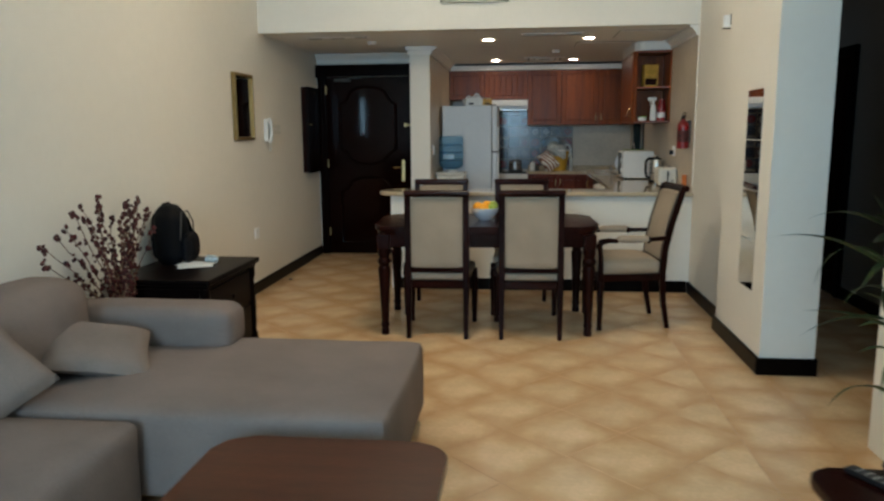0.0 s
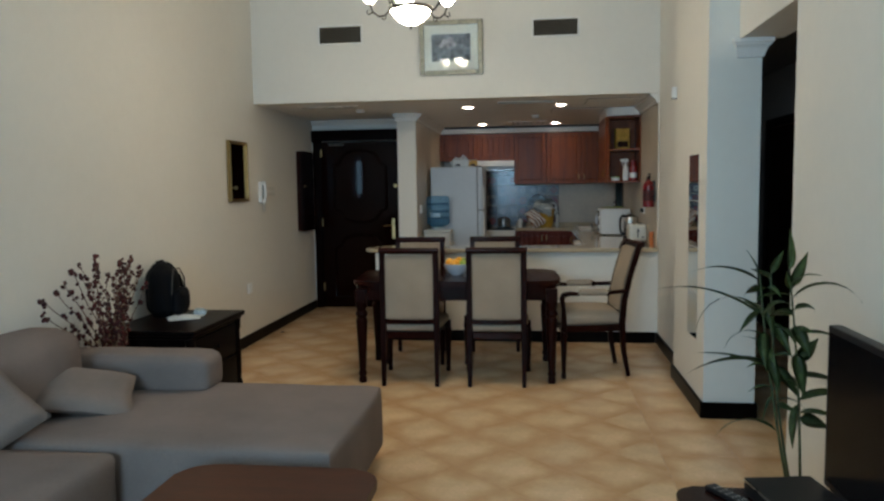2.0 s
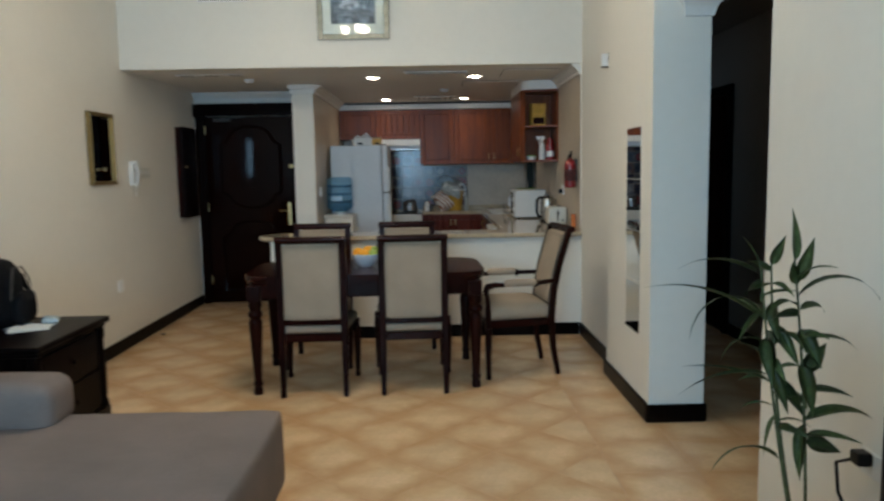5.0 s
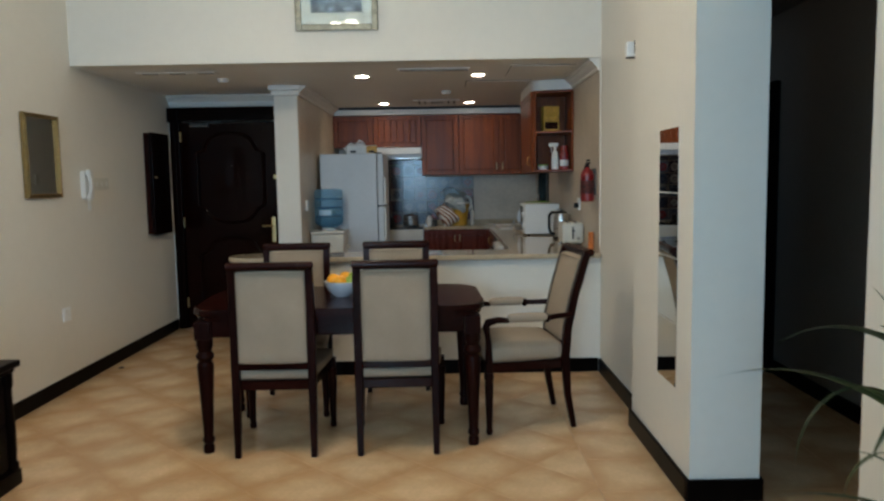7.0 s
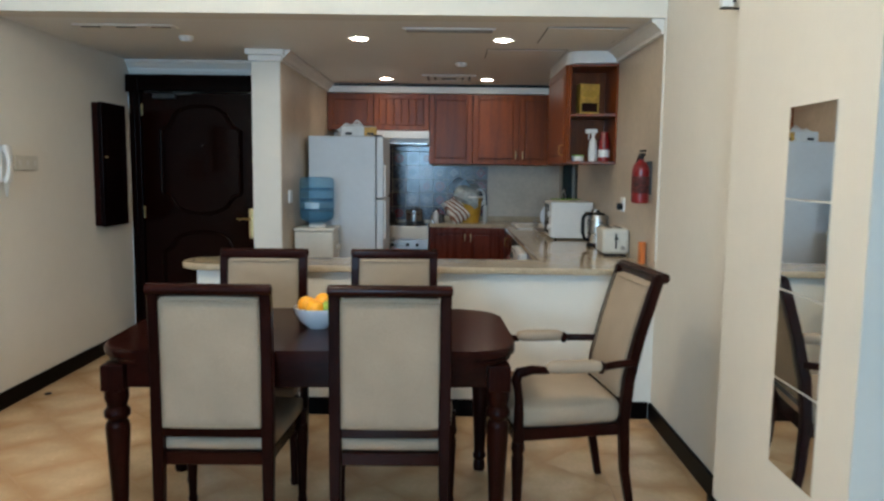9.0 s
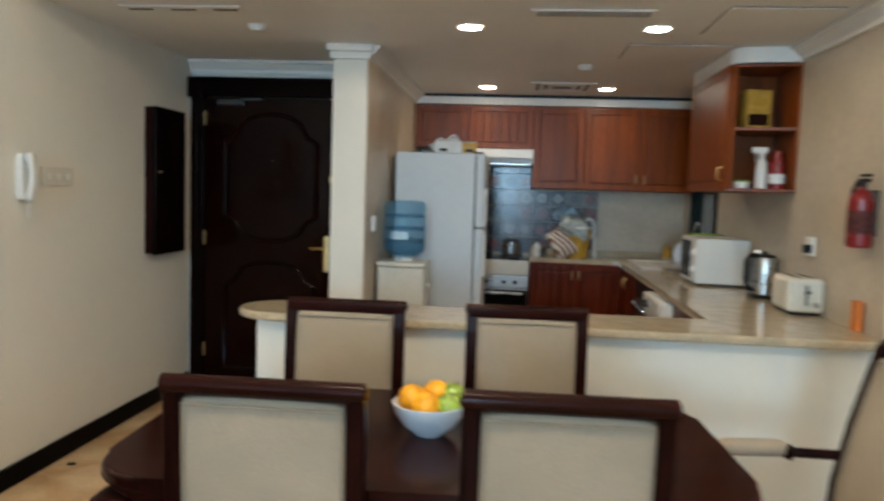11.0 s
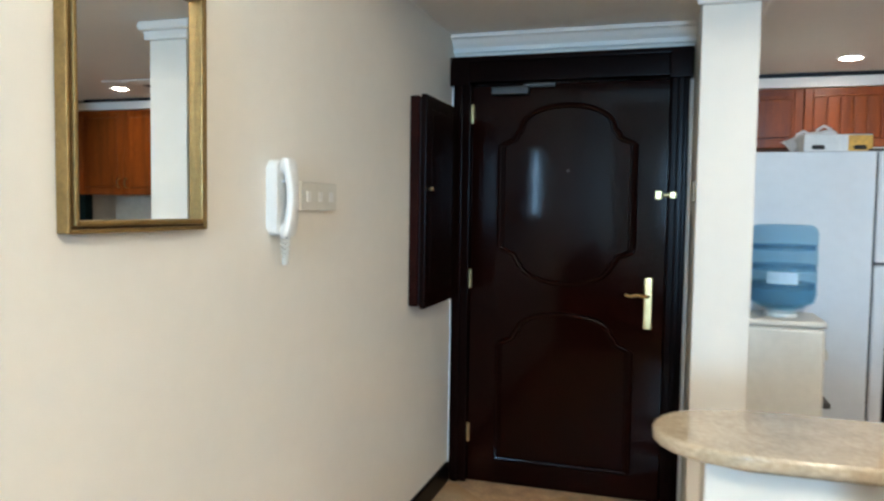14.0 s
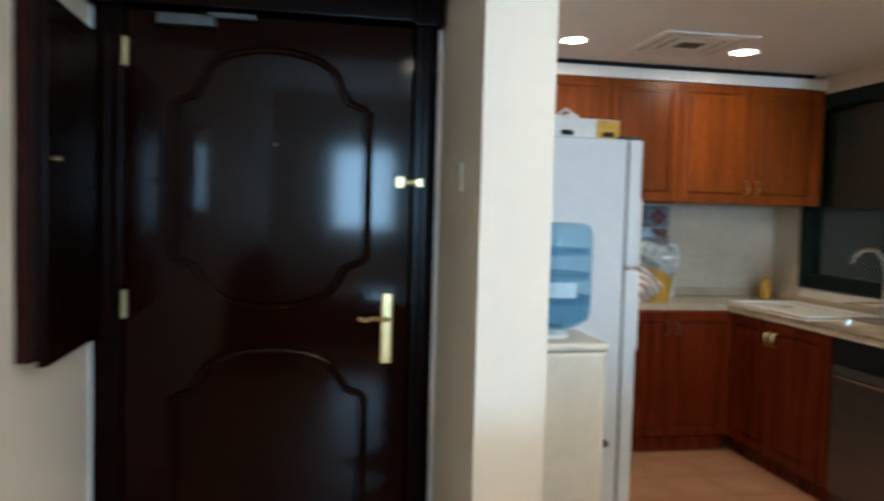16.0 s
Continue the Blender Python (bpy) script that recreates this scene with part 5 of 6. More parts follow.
def bamboo_plant():
    p = thing("bamboo_plant", "tall green lucky bamboo plant with broad and long arching leaves", "plant", pose(1.635, 2.99, 0))
    part("pot", lathe([(0.0, 0.0), (0.07, 0.0), (0.08, 0.03), (0.088, 0.24), (0.094, 0.255), (0.084, 0.255), (0.078, 0.245), (0.0, 0.24)], 24), BLACKPL, p, "dark planter")
    rng = random.Random(5)

    def stalk(points, r):
        st = sweep(points, r, 10, taper=[1.1 - 0.5 * k / (len(points) - 1) for k in range(len(points))])
        for k, q in enumerate(points[1:-1]):
            rr = r * (1.1 - 0.5 * (k + 1) / (len(points) - 1))
            lathe([(rr * 0.9, -0.004), (rr * 1.28, 0), (rr * 0.9, 0.004)], 10, bm=st, m=pose(*q))
        part("stem", st, STEM, p)

    def line(a, b, bend, n=9):
        a, b = Vector(a), Vector(b)
        return [a.lerp(b, k / n) + Vector(bend) * math.sin(math.pi * k / n) for k in range(n + 1)]

    def leaf(points, z, az, up, length, width, droop, roll):
        """A leaf that springs from the stem at height z."""
        q = min(points, key=lambda v: abs(v.z - z)).copy()
        q.z = z
        b = leaf_mesh(length, width * 0.98, droop, rng.uniform(0, 6))
        me = bpy.data.meshes.new("leaf")
        b.to_mesh(me)
        b.free()
        me.materials.append(LEAF)
        me.shade_smooth()
        o = new("leaf", me)
        o.parent = p
        o.matrix_basis = Matrix.Translation(q) @ pose(0, 0, 0, 0, 0, az) @ pose(0, 0, 0, 0, -up, 0) @ pose(0, 0, 0, roll, 0, 0)

    tall = line((0.012, 0.0, 0.24), (-0.045, 0.02, 1.16), (0.012, 0, 0))
    mid = line((-0.012, 0.02, 0.24), (-0.105, 0.05, 1.14), (-0.02, 0, 0))
    left = line((-0.03, -0.012, 0.24), (-0.165, -0.01, 1.14), (-0.012, 0, 0))
    for q in (tall, mid, left):
        stalk(q, 0.0054)
    # height, azimuth, rise, length, width, droop, roll
    for row in ((1.155, 60, 74, 0.175, 0.042, 0.2, 60), (1.09, 22, 62, 0.16, 0.044, 0.2, 55), (1.08, 200, 70, 0.085, 0.036, 0.3, 60), (1.04, -22, 50, 0.33, 0.032, 2.0, 20),
                (1.0, -25, 40, 0.11, 0.036, 2.0, 40), (0.98, 190, 15, 0.14, 0.052, 0.8, 50), (0.94, -60, -50, 0.14, 0.056, 0.3, 25), (0.80, 12, 46, 0.125, 0.056, 0.2, 62),
                (0.90, -12, 22, 0.20, 0.028, 1.2, 20), (0.83, -80, -62, 0.175, 0.062, 0.3, 10)):
        leaf(tall, *row)
    for row in ((0.74, -10, 8, 0.17, 0.036, 0.7, 30), (0.64, -18, 36, 0.24, 0.044, 1.3, 25), (0.57, -18, -8, 0.12, 0.062, 0.5, 50), (0.63, 230, -62, 0.18, 0.064, 0.2, 30),
                (0.70, 100, 20, 0.18, 0.036, 1.0, 0), (0.88, 80, 30, 0.16, 0.04, 0.9, 20)):
        leaf(tall, *row)
    for row in ((1.14, 15, 60, 0.11, 0.034, 0.2, 55), (1.12, 175, 35, 0.09, 0.03, 0.4, 40), (0.77, -25, -48, 0.16, 0.05, 0.3, 40), (0.75, 176, 26, 0.33, 0.032, 0.5, 30),
                (0.95, -70, -40, 0.16, 0.05, 0.4, 25), (1.02, 250, -35, 0.15, 0.046, 0.5, 30), (0.88, 70, 30, 0.15, 0.04, 0.8, 15), (0.67, 110, 10, 0.17, 0.036, 0.9, 15)):
        leaf(mid, *row)
    for row in ((1.12, 182, 30, 0.31, 0.032, 0.9, 30), (1.08, 200, 10, 0.12, 0.044, 0.9, 50), (1.0, 192, -35, 0.13, 0.046, 0.3, 55), (0.97, 180, 38, 0.46, 0.030, 0.8, 25),
                (0.99, 187, 48, 0.36, 0.018, 2.0, 15), (0.90, 186, 32, 0.20, 0.018, 1.6, 15), (0.80, 186, 10, 0.35, 0.040, 0.65, 35), (0.67, 205, -58, 0.14, 0.05, 0.2, 40)):
        leaf(left, *row)
    for row in ((0.52, 182, 38, 0.30, 0.034, 1.4, 25), (0.92, 255, -45, 0.17, 0.052, 0.3, 20), (0.83, 285, -50, 0.16, 0.05, 0.3, 15), (1.08, 280, 30, 0.14, 0.044, 1.2, 10), (1.13, 120, 70, 0.13, 0.036, 0.4, 30)):
        leaf(left, *row)
    # shorter leaves fill the middle, turning away from the wall
    for k in range(16):
        z = 0.56 + 0.56 * (k + rng.random()) / 16
        az = rng.choice((rng.uniform(-40, 20), rng.uniform(160, 230), rng.uniform(250, 300), rng.uniform(60, 130)))
        leaf((tall, mid, left)[k % 3], z, az, rng.uniform(10, 48), rng.uniform(0.11, 0.18), rng.uniform(0.026, 0.042), rng.uniform(0.6, 1.7), rng.uniform(-30, 60))


bamboo_plant()

# wall socket with plugged adapter behind the television
sk = thing("plug_adapter", "white wall socket with black plug and hanging cable", "socket", pose(1.85, 2.955, 0.495))
part("socket_plate", box(-0.012, -0.075, -0.04, 0, 0.075, 0.045, 0.004), WHITEPL, sk)
part("plug", box(-0.06, 0.0, 0.0, -0.012, 0.055, 0.045, 0.008, 2), BLACKPL, sk)
part("cable", sweep([(-0.05, 0.05, 0.01), (-0.075, 0.10, -0.02), (-0.07, 0.09, -0.12), (-0.05, 0.02, -0.22), (-0.04, -0.05, -0.36)], 0.006, 8), BLACKPL, sk)


# ---- on the walls ----
def framed_mirror():
    f = thing("wall_mirror", "gilt-framed rectangular mirror on the cream wall", "mirror", pose(XL + 0.003, 6.582, 1.665))
    w, h, k = 0.432, 0.56, 0.026

    def rim(o0, o1, x1, bevel, material, name, label):
        """One rib of the frame between two insets from the outer edge."""
        y0, z0 = w / 2 - o0, h / 2 - o0
        y1, z1 = w / 2 - o1, h / 2 - o1
        fr = box(0, -y0, -z0, x1, -y1, z0, bevel, 2)
        box(0, y1, -z0, x1, y0, z0, bevel, 2, bm=fr)
        box(0, -y1, -z0, x1, y1, -z1, bevel, 2, bm=fr)
        box(0, -y1, z1, x1, y1, z0, bevel, 2, bm=fr)
        part(name, fr, material, f, label)

    rim(0.0, 0.009, 0.030, 0.004, GOLDFRAME, "outer_rib", "gilt outer rib")
    rim(0.0085, 0.015, 0.024, 0.002, BRONZEFRAME, "groove", "dark bronze groove")
    rim(0.0145, k, 0.034, 0.005, GOLDFRAME, "inner_rib", "gilt inner rib")
    part("glass", box(0.006, -w / 2 + k, -h / 2 + k, 0.014, w / 2 - k, h / 2 - k), MIRROR, f)


framed_mirror()
mt = thing("mirror_tiles", "four frameless square mirror tiles on the pier", "mirror", pose(1.67, 5.138, 0.464))
for i in range(4):
    part("mirror_tile", box(-0.005, -0.149, i * 0.3065 + 0.003, -0.001, 0.149, (i + 1) * 0.3065 - 0.0025, 0.0008), MIRROR, mt, smooth=False)


def fuse_box():
    f = thing("fuse_cabinet", "dark wooden fuse cabinet mounted on the wall beside the door", "wall cabinet", pose(XL, 8.315, 1.008))
    part("body", box(0.001, 0.0, 0.0, 0.045, 0.40, 0.925, 0.004), MAHOG, f)
    d = part("door", box(0.055, -0.01, -0.008, 0.082, 0.405, 0.93, 0.006, 2, bm=box(0.08, 0.05, 0.06, 0.088, 0.345, 0.865, 0.006, 2)), FRAMEWOOD, f)
    part("knob", lathe([(0.0, 0.022), (0.008, 0.02), (0.009, 0.01), (0.005, 0.0)], 10, m=pose(0.082, 0.03, 0.52, 0, 90)), BRASS, d)
    part("hinge_side", box(0.045, 0.01, 0.01, 0.056, 0.39, 0.915), BLACKPL, f)


fuse_box()


def handset():
    h = thing("door_phone", "white intercom handset hanging on the wall with coiled cord", "intercom", pose(XL, 7.158, 1.36))
    base = prism(round_rect(-0.038, 0.0, 0.042, 0.215, 0.02), 0.0, 0.034, 0.008, 3)
    base.transform(Matrix(((0, 0, 1, 0), (1, 0, 0, 0), (0, 1, 0, 0), (0, 0, 0, 1))))
    part("base", base, WHITEPL, h)
    part("hook", box(0.033, -0.012, 0.150, 0.046, 0.012, 0.158, 0.003), WHITEPL, h)
    # receiver: thick ear and mouth ends, slimmer grip bowing away from the base
    rows = []
    for k in range(17):
        f = k / 16
        bow = math.sin(math.pi * f)
        rows.append(((0.047 + 0.015 * bow, 0.004, -0.004 + 0.224 * f), 0.030 - 0.008 * bow ** 2, 0.016 - 0.004 * bow))
    rb = bmesh.new()
    loops = []
    for i, ((cx, cy, cz), hw, hd) in enumerate(rows):
        e = 0.72 if i in (0, 16) else 1.0
        loops.append([rb.verts.new((cx + math.copysign(abs(math.cos(2 * math.pi * q / 16)) ** 0.6, math.cos(2 * math.pi * q / 16)) * hd * e,
                                    cy + math.copysign(abs(math.sin(2 * math.pi * q / 16)) ** 0.6, math.sin(2 * math.pi * q / 16)) * hw * e, cz)) for q in range(16)])
    for p, q in zip(loops, loops[1:]):
        for k in range(16):
            rb.faces.new((p[k], p[(k + 1) % 16], q[(k + 1) % 16], q[k]))
    rb.faces.new(loops[0][::-1])
    rb.faces.new(loops[-1])
    bmesh.ops.recalc_face_normals(rb, faces=rb.faces[:])
    part("receiver", rb, WHITEPL, h)
    for z in (0.012, 0.198):
        part("cup", cyl((0.030, 0.004, z), (0.046, 0.004, z), 0.022, 0.026, 18), WHITEPL, h)
    pts = []
    for i in range(97):
        f = i / 96
        a = math.pi * f
        pts.append((0.024 + 0.024 * f + 0.0065 * math.cos(i * 1.1), 0.012 - 0.012 * f + 0.0065 * math.sin(i * 1.1), 0.0 - 0.085 * math.sin(a)))
    part("cord", sweep(pts, 0.0028, 6), CREAMGOODS, h, "coiled cream cord")


handset()
sw = thing("light_switch", "white three-gang light switch plate on the wall", "switch", pose(XL, 7.425, 1.475))
part("plate", box(0, -0.125, -0.045, 0.016, 0.125, 0.045, 0.004, 2), CREAMGOODS, sw)
for y in (-0.08, 0.0, 0.08):
    part("rocker", box(0.016, y - 0.012, -0.016, 0.0195, y + 0.012, 0.016, 0.003), WHITEPL, sw)
so = thing("wall_socket", "white socket plate low on the cream wall", "socket", pose(XL, 6.79, 0.545))
part("plate", box(0, -0.05, -0.05, 0.014, 0.05, 0.05, 0.004, 2), BRIGHTPL, so)
part("rocker", box(0.014, -0.03, 0.01, 0.017, -0.005, 0.035, 0.002), WHITEPL, so)
copy_thing(so, pose(-0.731, 8.62, 1.24))
s2 = copy_thing(so, pose(XR - 0.004, 7.91, 1.24, 0, 0, 180))
tagged(s2, "white socket plate with black plug on the kitchen wall")
part("plug", box(0.012, 0.0, -0.035, 0.05, 0.045, 0.01, 0.008, 2), BLACKPL, s2)
lt = thing("column_switch", "small white switch on the side of the column", "switch", pose(-0.955, 8.62, 1.53))
part("plate", box(-0.0, -0.035, -0.045, 0.01, 0.035, 0.045, 0.004, 2), CREAMGOODS, lt)
th = thing("wall_sensor", "small white sensor with dark cover high on the wall", "sensor", pose(XR, 6.0, 2.19))
part("bracket", box(-0.085, -0.01, -0.036, 0, 0.01, -0.0285, 0.003), GRILLE, th)
part("head", box(-0.082, -0.022, -0.028, -0.030, 0.022, 0.058, 0.006, 2), BRIGHTPL, th)
part("head_cover", box(-0.040, -0.026, -0.012, -0.028, -0.0215, 0.065, 0.002), GRILLE, th, "dark sensor cover")


def vent(x0, x1, z0, z1):
    v = thing("air_grille", "dark louvred air grille in the bulkhead wall", "air grille", pose((x0 + x1) / 2, YH, (z0 + z1) / 2), group="bulkhead grilles")
    w, h = x1 - x0, z1 - z0
    f = None
    for a in ((-w / 2 - 0.02, -h / 2 - 0.02, -w / 2, h / 2 + 0.02), (w / 2, -h / 2 - 0.02, w / 2 + 0.02, h / 2 + 0.02), (-w / 2, -h / 2 - 0.02, w / 2, -h / 2), (-w / 2, h / 2, w / 2, h / 2 + 0.02)):
        f = box(a[0], -0.012, a[1], a[2], 0, a[3], 0.003, bm=f)
    part("frame", f, PLASTER, v)
    part("backing", box(-w / 2, -0.003, -h / 2, w / 2, -0.001, h / 2), BLACKPL, v)
    for i in range(7):
        z = -h / 2 + (i + 0.5) * h / 7
        b = box(-w / 2, -0.006, -0.0012, w / 2, 0.006, 0.0012)
        b.transform(pose(0, -0.008, z, -32))
        part("slat", b, VENTSLAT, v, smooth=False)


vent(-1.45, -1.045, 2.893, 3.043)
vent(0.60, 1.005, 2.89, 3.032)


def picture():
    p = thing("framed_picture", "framed print with cream mount above the kitchen opening", "picture", pose(-0.172, YH - 0.016, 2.807, 3.6))
    w, h, k = 0.60, 0.505, 0.045
    f = None
    for a in ((-w / 2, -h / 2, -w / 2 + k, h / 2), (w / 2 - k, -h / 2, w / 2, h / 2), (-w / 2 + k, -h / 2, w / 2 - k, -h / 2 + k), (-w / 2 + k, h / 2 - k, w / 2 - k, h / 2)):
        f = box(a[0], -0.03, a[1], a[2], -0.001, a[3], 0.008, 2, bm=f)
    part("frame", f, SILVERFRAME, p)
    part("mount", box(-w / 2 + k, -0.012, -h / 2 + k, w / 2 - k, -0.008, h / 2 - k), MATBOARD, p)
    pr = mat("print_grey", (0.16, 0.17, 0.19), 0.5, var=0.5, scale=9, fine=30)
    part("print", box(-0.185, -0.0145, -0.125, 0.185, -0.0125, 0.125), pr, p, "grey flower print")
    pk = mat("print_pink", (0.40, 0.36, 0.37), 0.6, var=0.2, scale=20)
    bl = None
    for x, z, r in ((-0.06, 0.05, 0.03), (-0.01, 0.065, 0.034), (-0.09, 0.02, 0.024), (0.03, 0.03, 0.022), (-0.03, 0.01, 0.02)):
        bl = lathe([(0.0, 0.0006), (r * 0.7, 0.0006), (r, 0.0)], 9, bm=bl, m=pose(x, -0.0146, z, 90))
    part("print_blossom", bl, pk, p, "pale pink blossom shapes")
    g = part("glass", box(-w / 2 + k, -0.022, -h / 2 + k, w / 2 - k, -0.019, h / 2 - k), GLASS, p)
    g.visible_shadow = False


picture()


def extinguisher():
    e = thing("fire_extinguisher", "red fire extinguisher hanging on the kitchen wall", "fire extinguisher", pose(1.685, 7.25, 1.28))
    part("cylinder", lathe([(0.0, 0.0), (0.045, 0.0), (0.052, 0.012), (0.052, 0.20), (0.042, 0.232), (0.018, 0.25), (0.016, 0.262)], 24), RED, e)
    part("valve", cyl((0, 0, 0.255), (0, 0, 0.29), 0.016, n=12, bm=box(-0.014, -0.05, 0.282, 0.014, 0.02, 0.298, 0.004, bm=box(-0.012, -0.065, 0.305, 0.012, 0.01, 0.318, 0.004))), BLACKPL, e)
    part("hose", sweep([(0, 0.01, 0.28), (0.0, 0.045, 0.285), (-0.01, 0.065, 0.24), (-0.01, 0.065, 0.15), (-0.005, 0.062, 0.06)], 0.009, 8), BLACKPL, e)
    part("bracket", box(0.03, -0.025, 0.05, 0.065, 0.025, 0.25, 0.004), GRILLE, e)
    part("label", lathe([(0.0522, 0.06), (0.0530, 0.06), (0.0530, 0.16), (0.0522, 0.16), (0.0522, 0.06)], 24), BERRY, e, "dark red printed band")


extinguisher()


# ---- ceiling fittings ----
def downlight():
    d = thing("downlight", "round recessed ceiling downlight, lit", "downlight", pose(-0.083, 7.83, HK), group="kitchen downlights")
    part("ring", lathe([(0.058, -0.001), (0.075, -0.001), (0.078, -0.006), (0.07, -0.010), (0.058, -0.006), (0.058, -0.001)], 28), WHITEPL, d)
    part("lens", lathe([(0.0, -0.013), (0.018, -0.0122), (0.034, -0.0095), (0.046, -0.0055), (0.054, -0.002), (0.0, -0.0015)], 24), SPOTGLOW, d, "glowing domed lens")
    return d


dl = downlight()
for x, y in ((0.885, 7.83), (-0.083, 10.01), (0.885, 10.01)):
    copy_thing(dl, pose(x, y, HK))


def ceiling_bits():
    g = thing("ceiling_diffuser", "square white four-way air diffuser in the kitchen ceiling", "air diffuser", pose(0.52, 9.93, HK - 0.001))
    for i, (a, b_) in enumerate(((0.25, 0.205), (0.185, 0.14), (0.12, 0.07))):
        f = None
        for q in ((-a, -a, a, -b_), (-a, b_, a, a), (-a, -b_, -b_, b_), (b_, -b_, a, b_)):
            f = box(q[0], q[1], -0.012, q[2], q[3], -0.002 - 0.002 * i, 0.002, bm=f)
        part("blade_ring", f, CEIL, g)
    part("throat", box(-0.24, -0.24, -0.0035, 0.24, 0.24, -0.001), GRILLE, g, "dark throat behind the blades")
    s = thing("linear_diffuser", "long slim air diffuser in the kitchen ceiling", "air diffuser", pose(0.52, 7.50, HK - 0.001))
    part("frame", box(-0.29, -0.06, -0.008, 0.29, 0.06, 0, 0.003), CEIL, s)
    for i in range(4):
        part("slat", box(-0.27, -0.045 + i * 0.026, -0.011, 0.27, -0.035 + i * 0.026, -0.008), CEILGREY, s)
    e = thing("entrance_diffuser", "slim ceiling diffuser with three dark slots above the entrance", "air diffuser", pose(-1.50, 7.49, HK - 0.001))
    part("frame", box(-0.31, -0.06, -0.006, 0.31, 0.06, 0, 0.002), CEIL, e)
    for x in (-0.22, 0.0, 0.22):
        part("slot", box(x - 0.06, -0.012, -0.009, x + 0.06, 0.012, -0.006), GRILLE, e)
    a = thing("access_panel", "flush ceiling access panel with thin shadow gap", "panel", pose(1.085, 8.44, HK - 0.001), group="ceiling hatches")
    part("gap", box(-0.29, -0.225, -0.002, 0.29, 0.225, 0), GRILLE, a)
    part("panel", box(-0.284, -0.219, -0.006, 0.284, 0.219, -0.002, 0.001), CEIL, a)
    a2 = copy_thing(a, pose(1.37, 7.66, HK - 0.001) @ Matrix.Diagonal((0.86, 1.28, 1, 1)))
    tagged(a2, "ceiling access panel beside the cornice with open shadow gap")
    sd = thing("smoke_detector", "round white smoke detector on the kitchen ceiling", "smoke detector", pose(0.62, 8.95, HK))
    part("case", lathe([(0.0, -0.035), (0.03, -0.034), (0.045, -0.02), (0.05, 0.0)], 20), WHITEPL, sd)
    se = copy_thing(sd, pose(-1.25, 7.85, HK))
    tagged(se, "round white detector on the entrance ceiling")


ceiling_bits()


def chandelier():
    c = thing("chandelier", "bronze chandelier with glowing alabaster bowl and side shades", "chandelier", pose(-0.197, 4.9, 2.562) @ Matrix.Diagonal((0.82, 0.82, 0.91, 1)))
    bowl = part("bowl", lathe([(0.0, 0.0), (0.05, 0.006), (0.10, 0.03), (0.14, 0.065), (0.165, 0.105), (0.16, 0.11), (0.0, 0.10)], 32), GLOW, c, "glowing alabaster glass bowl")
    part("finial", lathe([(0.0, -0.035), (0.008, -0.028), (0.012, -0.015), (0.006, -0.008), (0.016, 0.0), (0.0, 0.004)], 12), IRON, c)
    part("rim", lathe([(0.163, 0.10), (0.176, 0.104), (0.178, 0.122), (0.163, 0.128), (0.163, 0.10)], 32), IRON, c)
    part("rod", cyl((0, 0, 0.11), (0, 0, 1.12), 0.012, n=12), IRON, c)
    part("canopy", lathe([(0.02, 1.09), (0.07, 1.115), (0.075, 1.132)], 20), IRON, c)
    for i in range(5):
        a = radians(90 + 72 * i + 18)
        u = Vector((math.cos(a), math.sin(a), 0))
        arm = part("arm", sweep([u * r + Vector((0, 0, z)) for r, z in ((0.17, 0.11), (0.21, 0.075), (0.26, 0.07), (0.31, 0.105), (0.335, 0.165))], 0.008, 8,
                   bm=sweep([u * r + Vector((0, 0, z)) for r, z in ((0.20, 0.085), (0.205, 0.055), (0.22, 0.045), (0.235, 0.055), (0.23, 0.07))], 0.006, 6,
                   bm=sweep([u * r + Vector((0, 0, z)) for r, z in ((0.31, 0.10), (0.345, 0.085), (0.36, 0.10), (0.35, 0.12))], 0.006, 6))), IRON, c)
        part("shade", lathe([(0.02, 0.0), (0.042, 0.014), (0.060, 0.045), (0.072, 0.085), (0.067, 0.085), (0.0, 0.075)], 20, m=Matrix.Translation(u * 0.335 + Vector((0, 0, 0.165)))), GLOW, arm, "glowing glass shade")


chandelier()


# ---- small kitchen things ----
def microwave():
    m_ = thing("microwave", "white microwave oven with dark door window on the worktop", "microwave", pose(1.375, 8.80, 0.906, 0, 0, -1) @ Matrix.Diagonal((1.0, 1.0, 1.08, 1)))
    part("body", box(0.01, 0, 0.012, 0.335, 0.44, 0.285, 0.005, 2), WHITEPL, m_)
    d = part("door", box(-0.008, 0.11, 0.016, 0.012, 0.438, 0.281, 0.005, 2), WHITEPL, m_)
    part("door_window", box(-0.0095, 0.125, 0.035, -0.007, 0.425, 0.262, 0.001), BLACKGLASS, d)
    p_ = part("control_panel", box(-0.006, 0.003, 0.016, 0.012, 0.107, 0.281, 0.004), WHITEPL, m_)
    for z in (0.09, 0.19):
        part("knob", cyl((-0.006, 0.055, z), (-0.024, 0.055, z), 0.024, 0.021, 18), WHITEPL, p_)
    for x in (0.04, 0.30):
        for y in (0.04, 0.40):
            part("foot", cyl((x, y, 0), (x, y, 0.013), 0.012, n=10), BLACKPL, m_)


microwave()


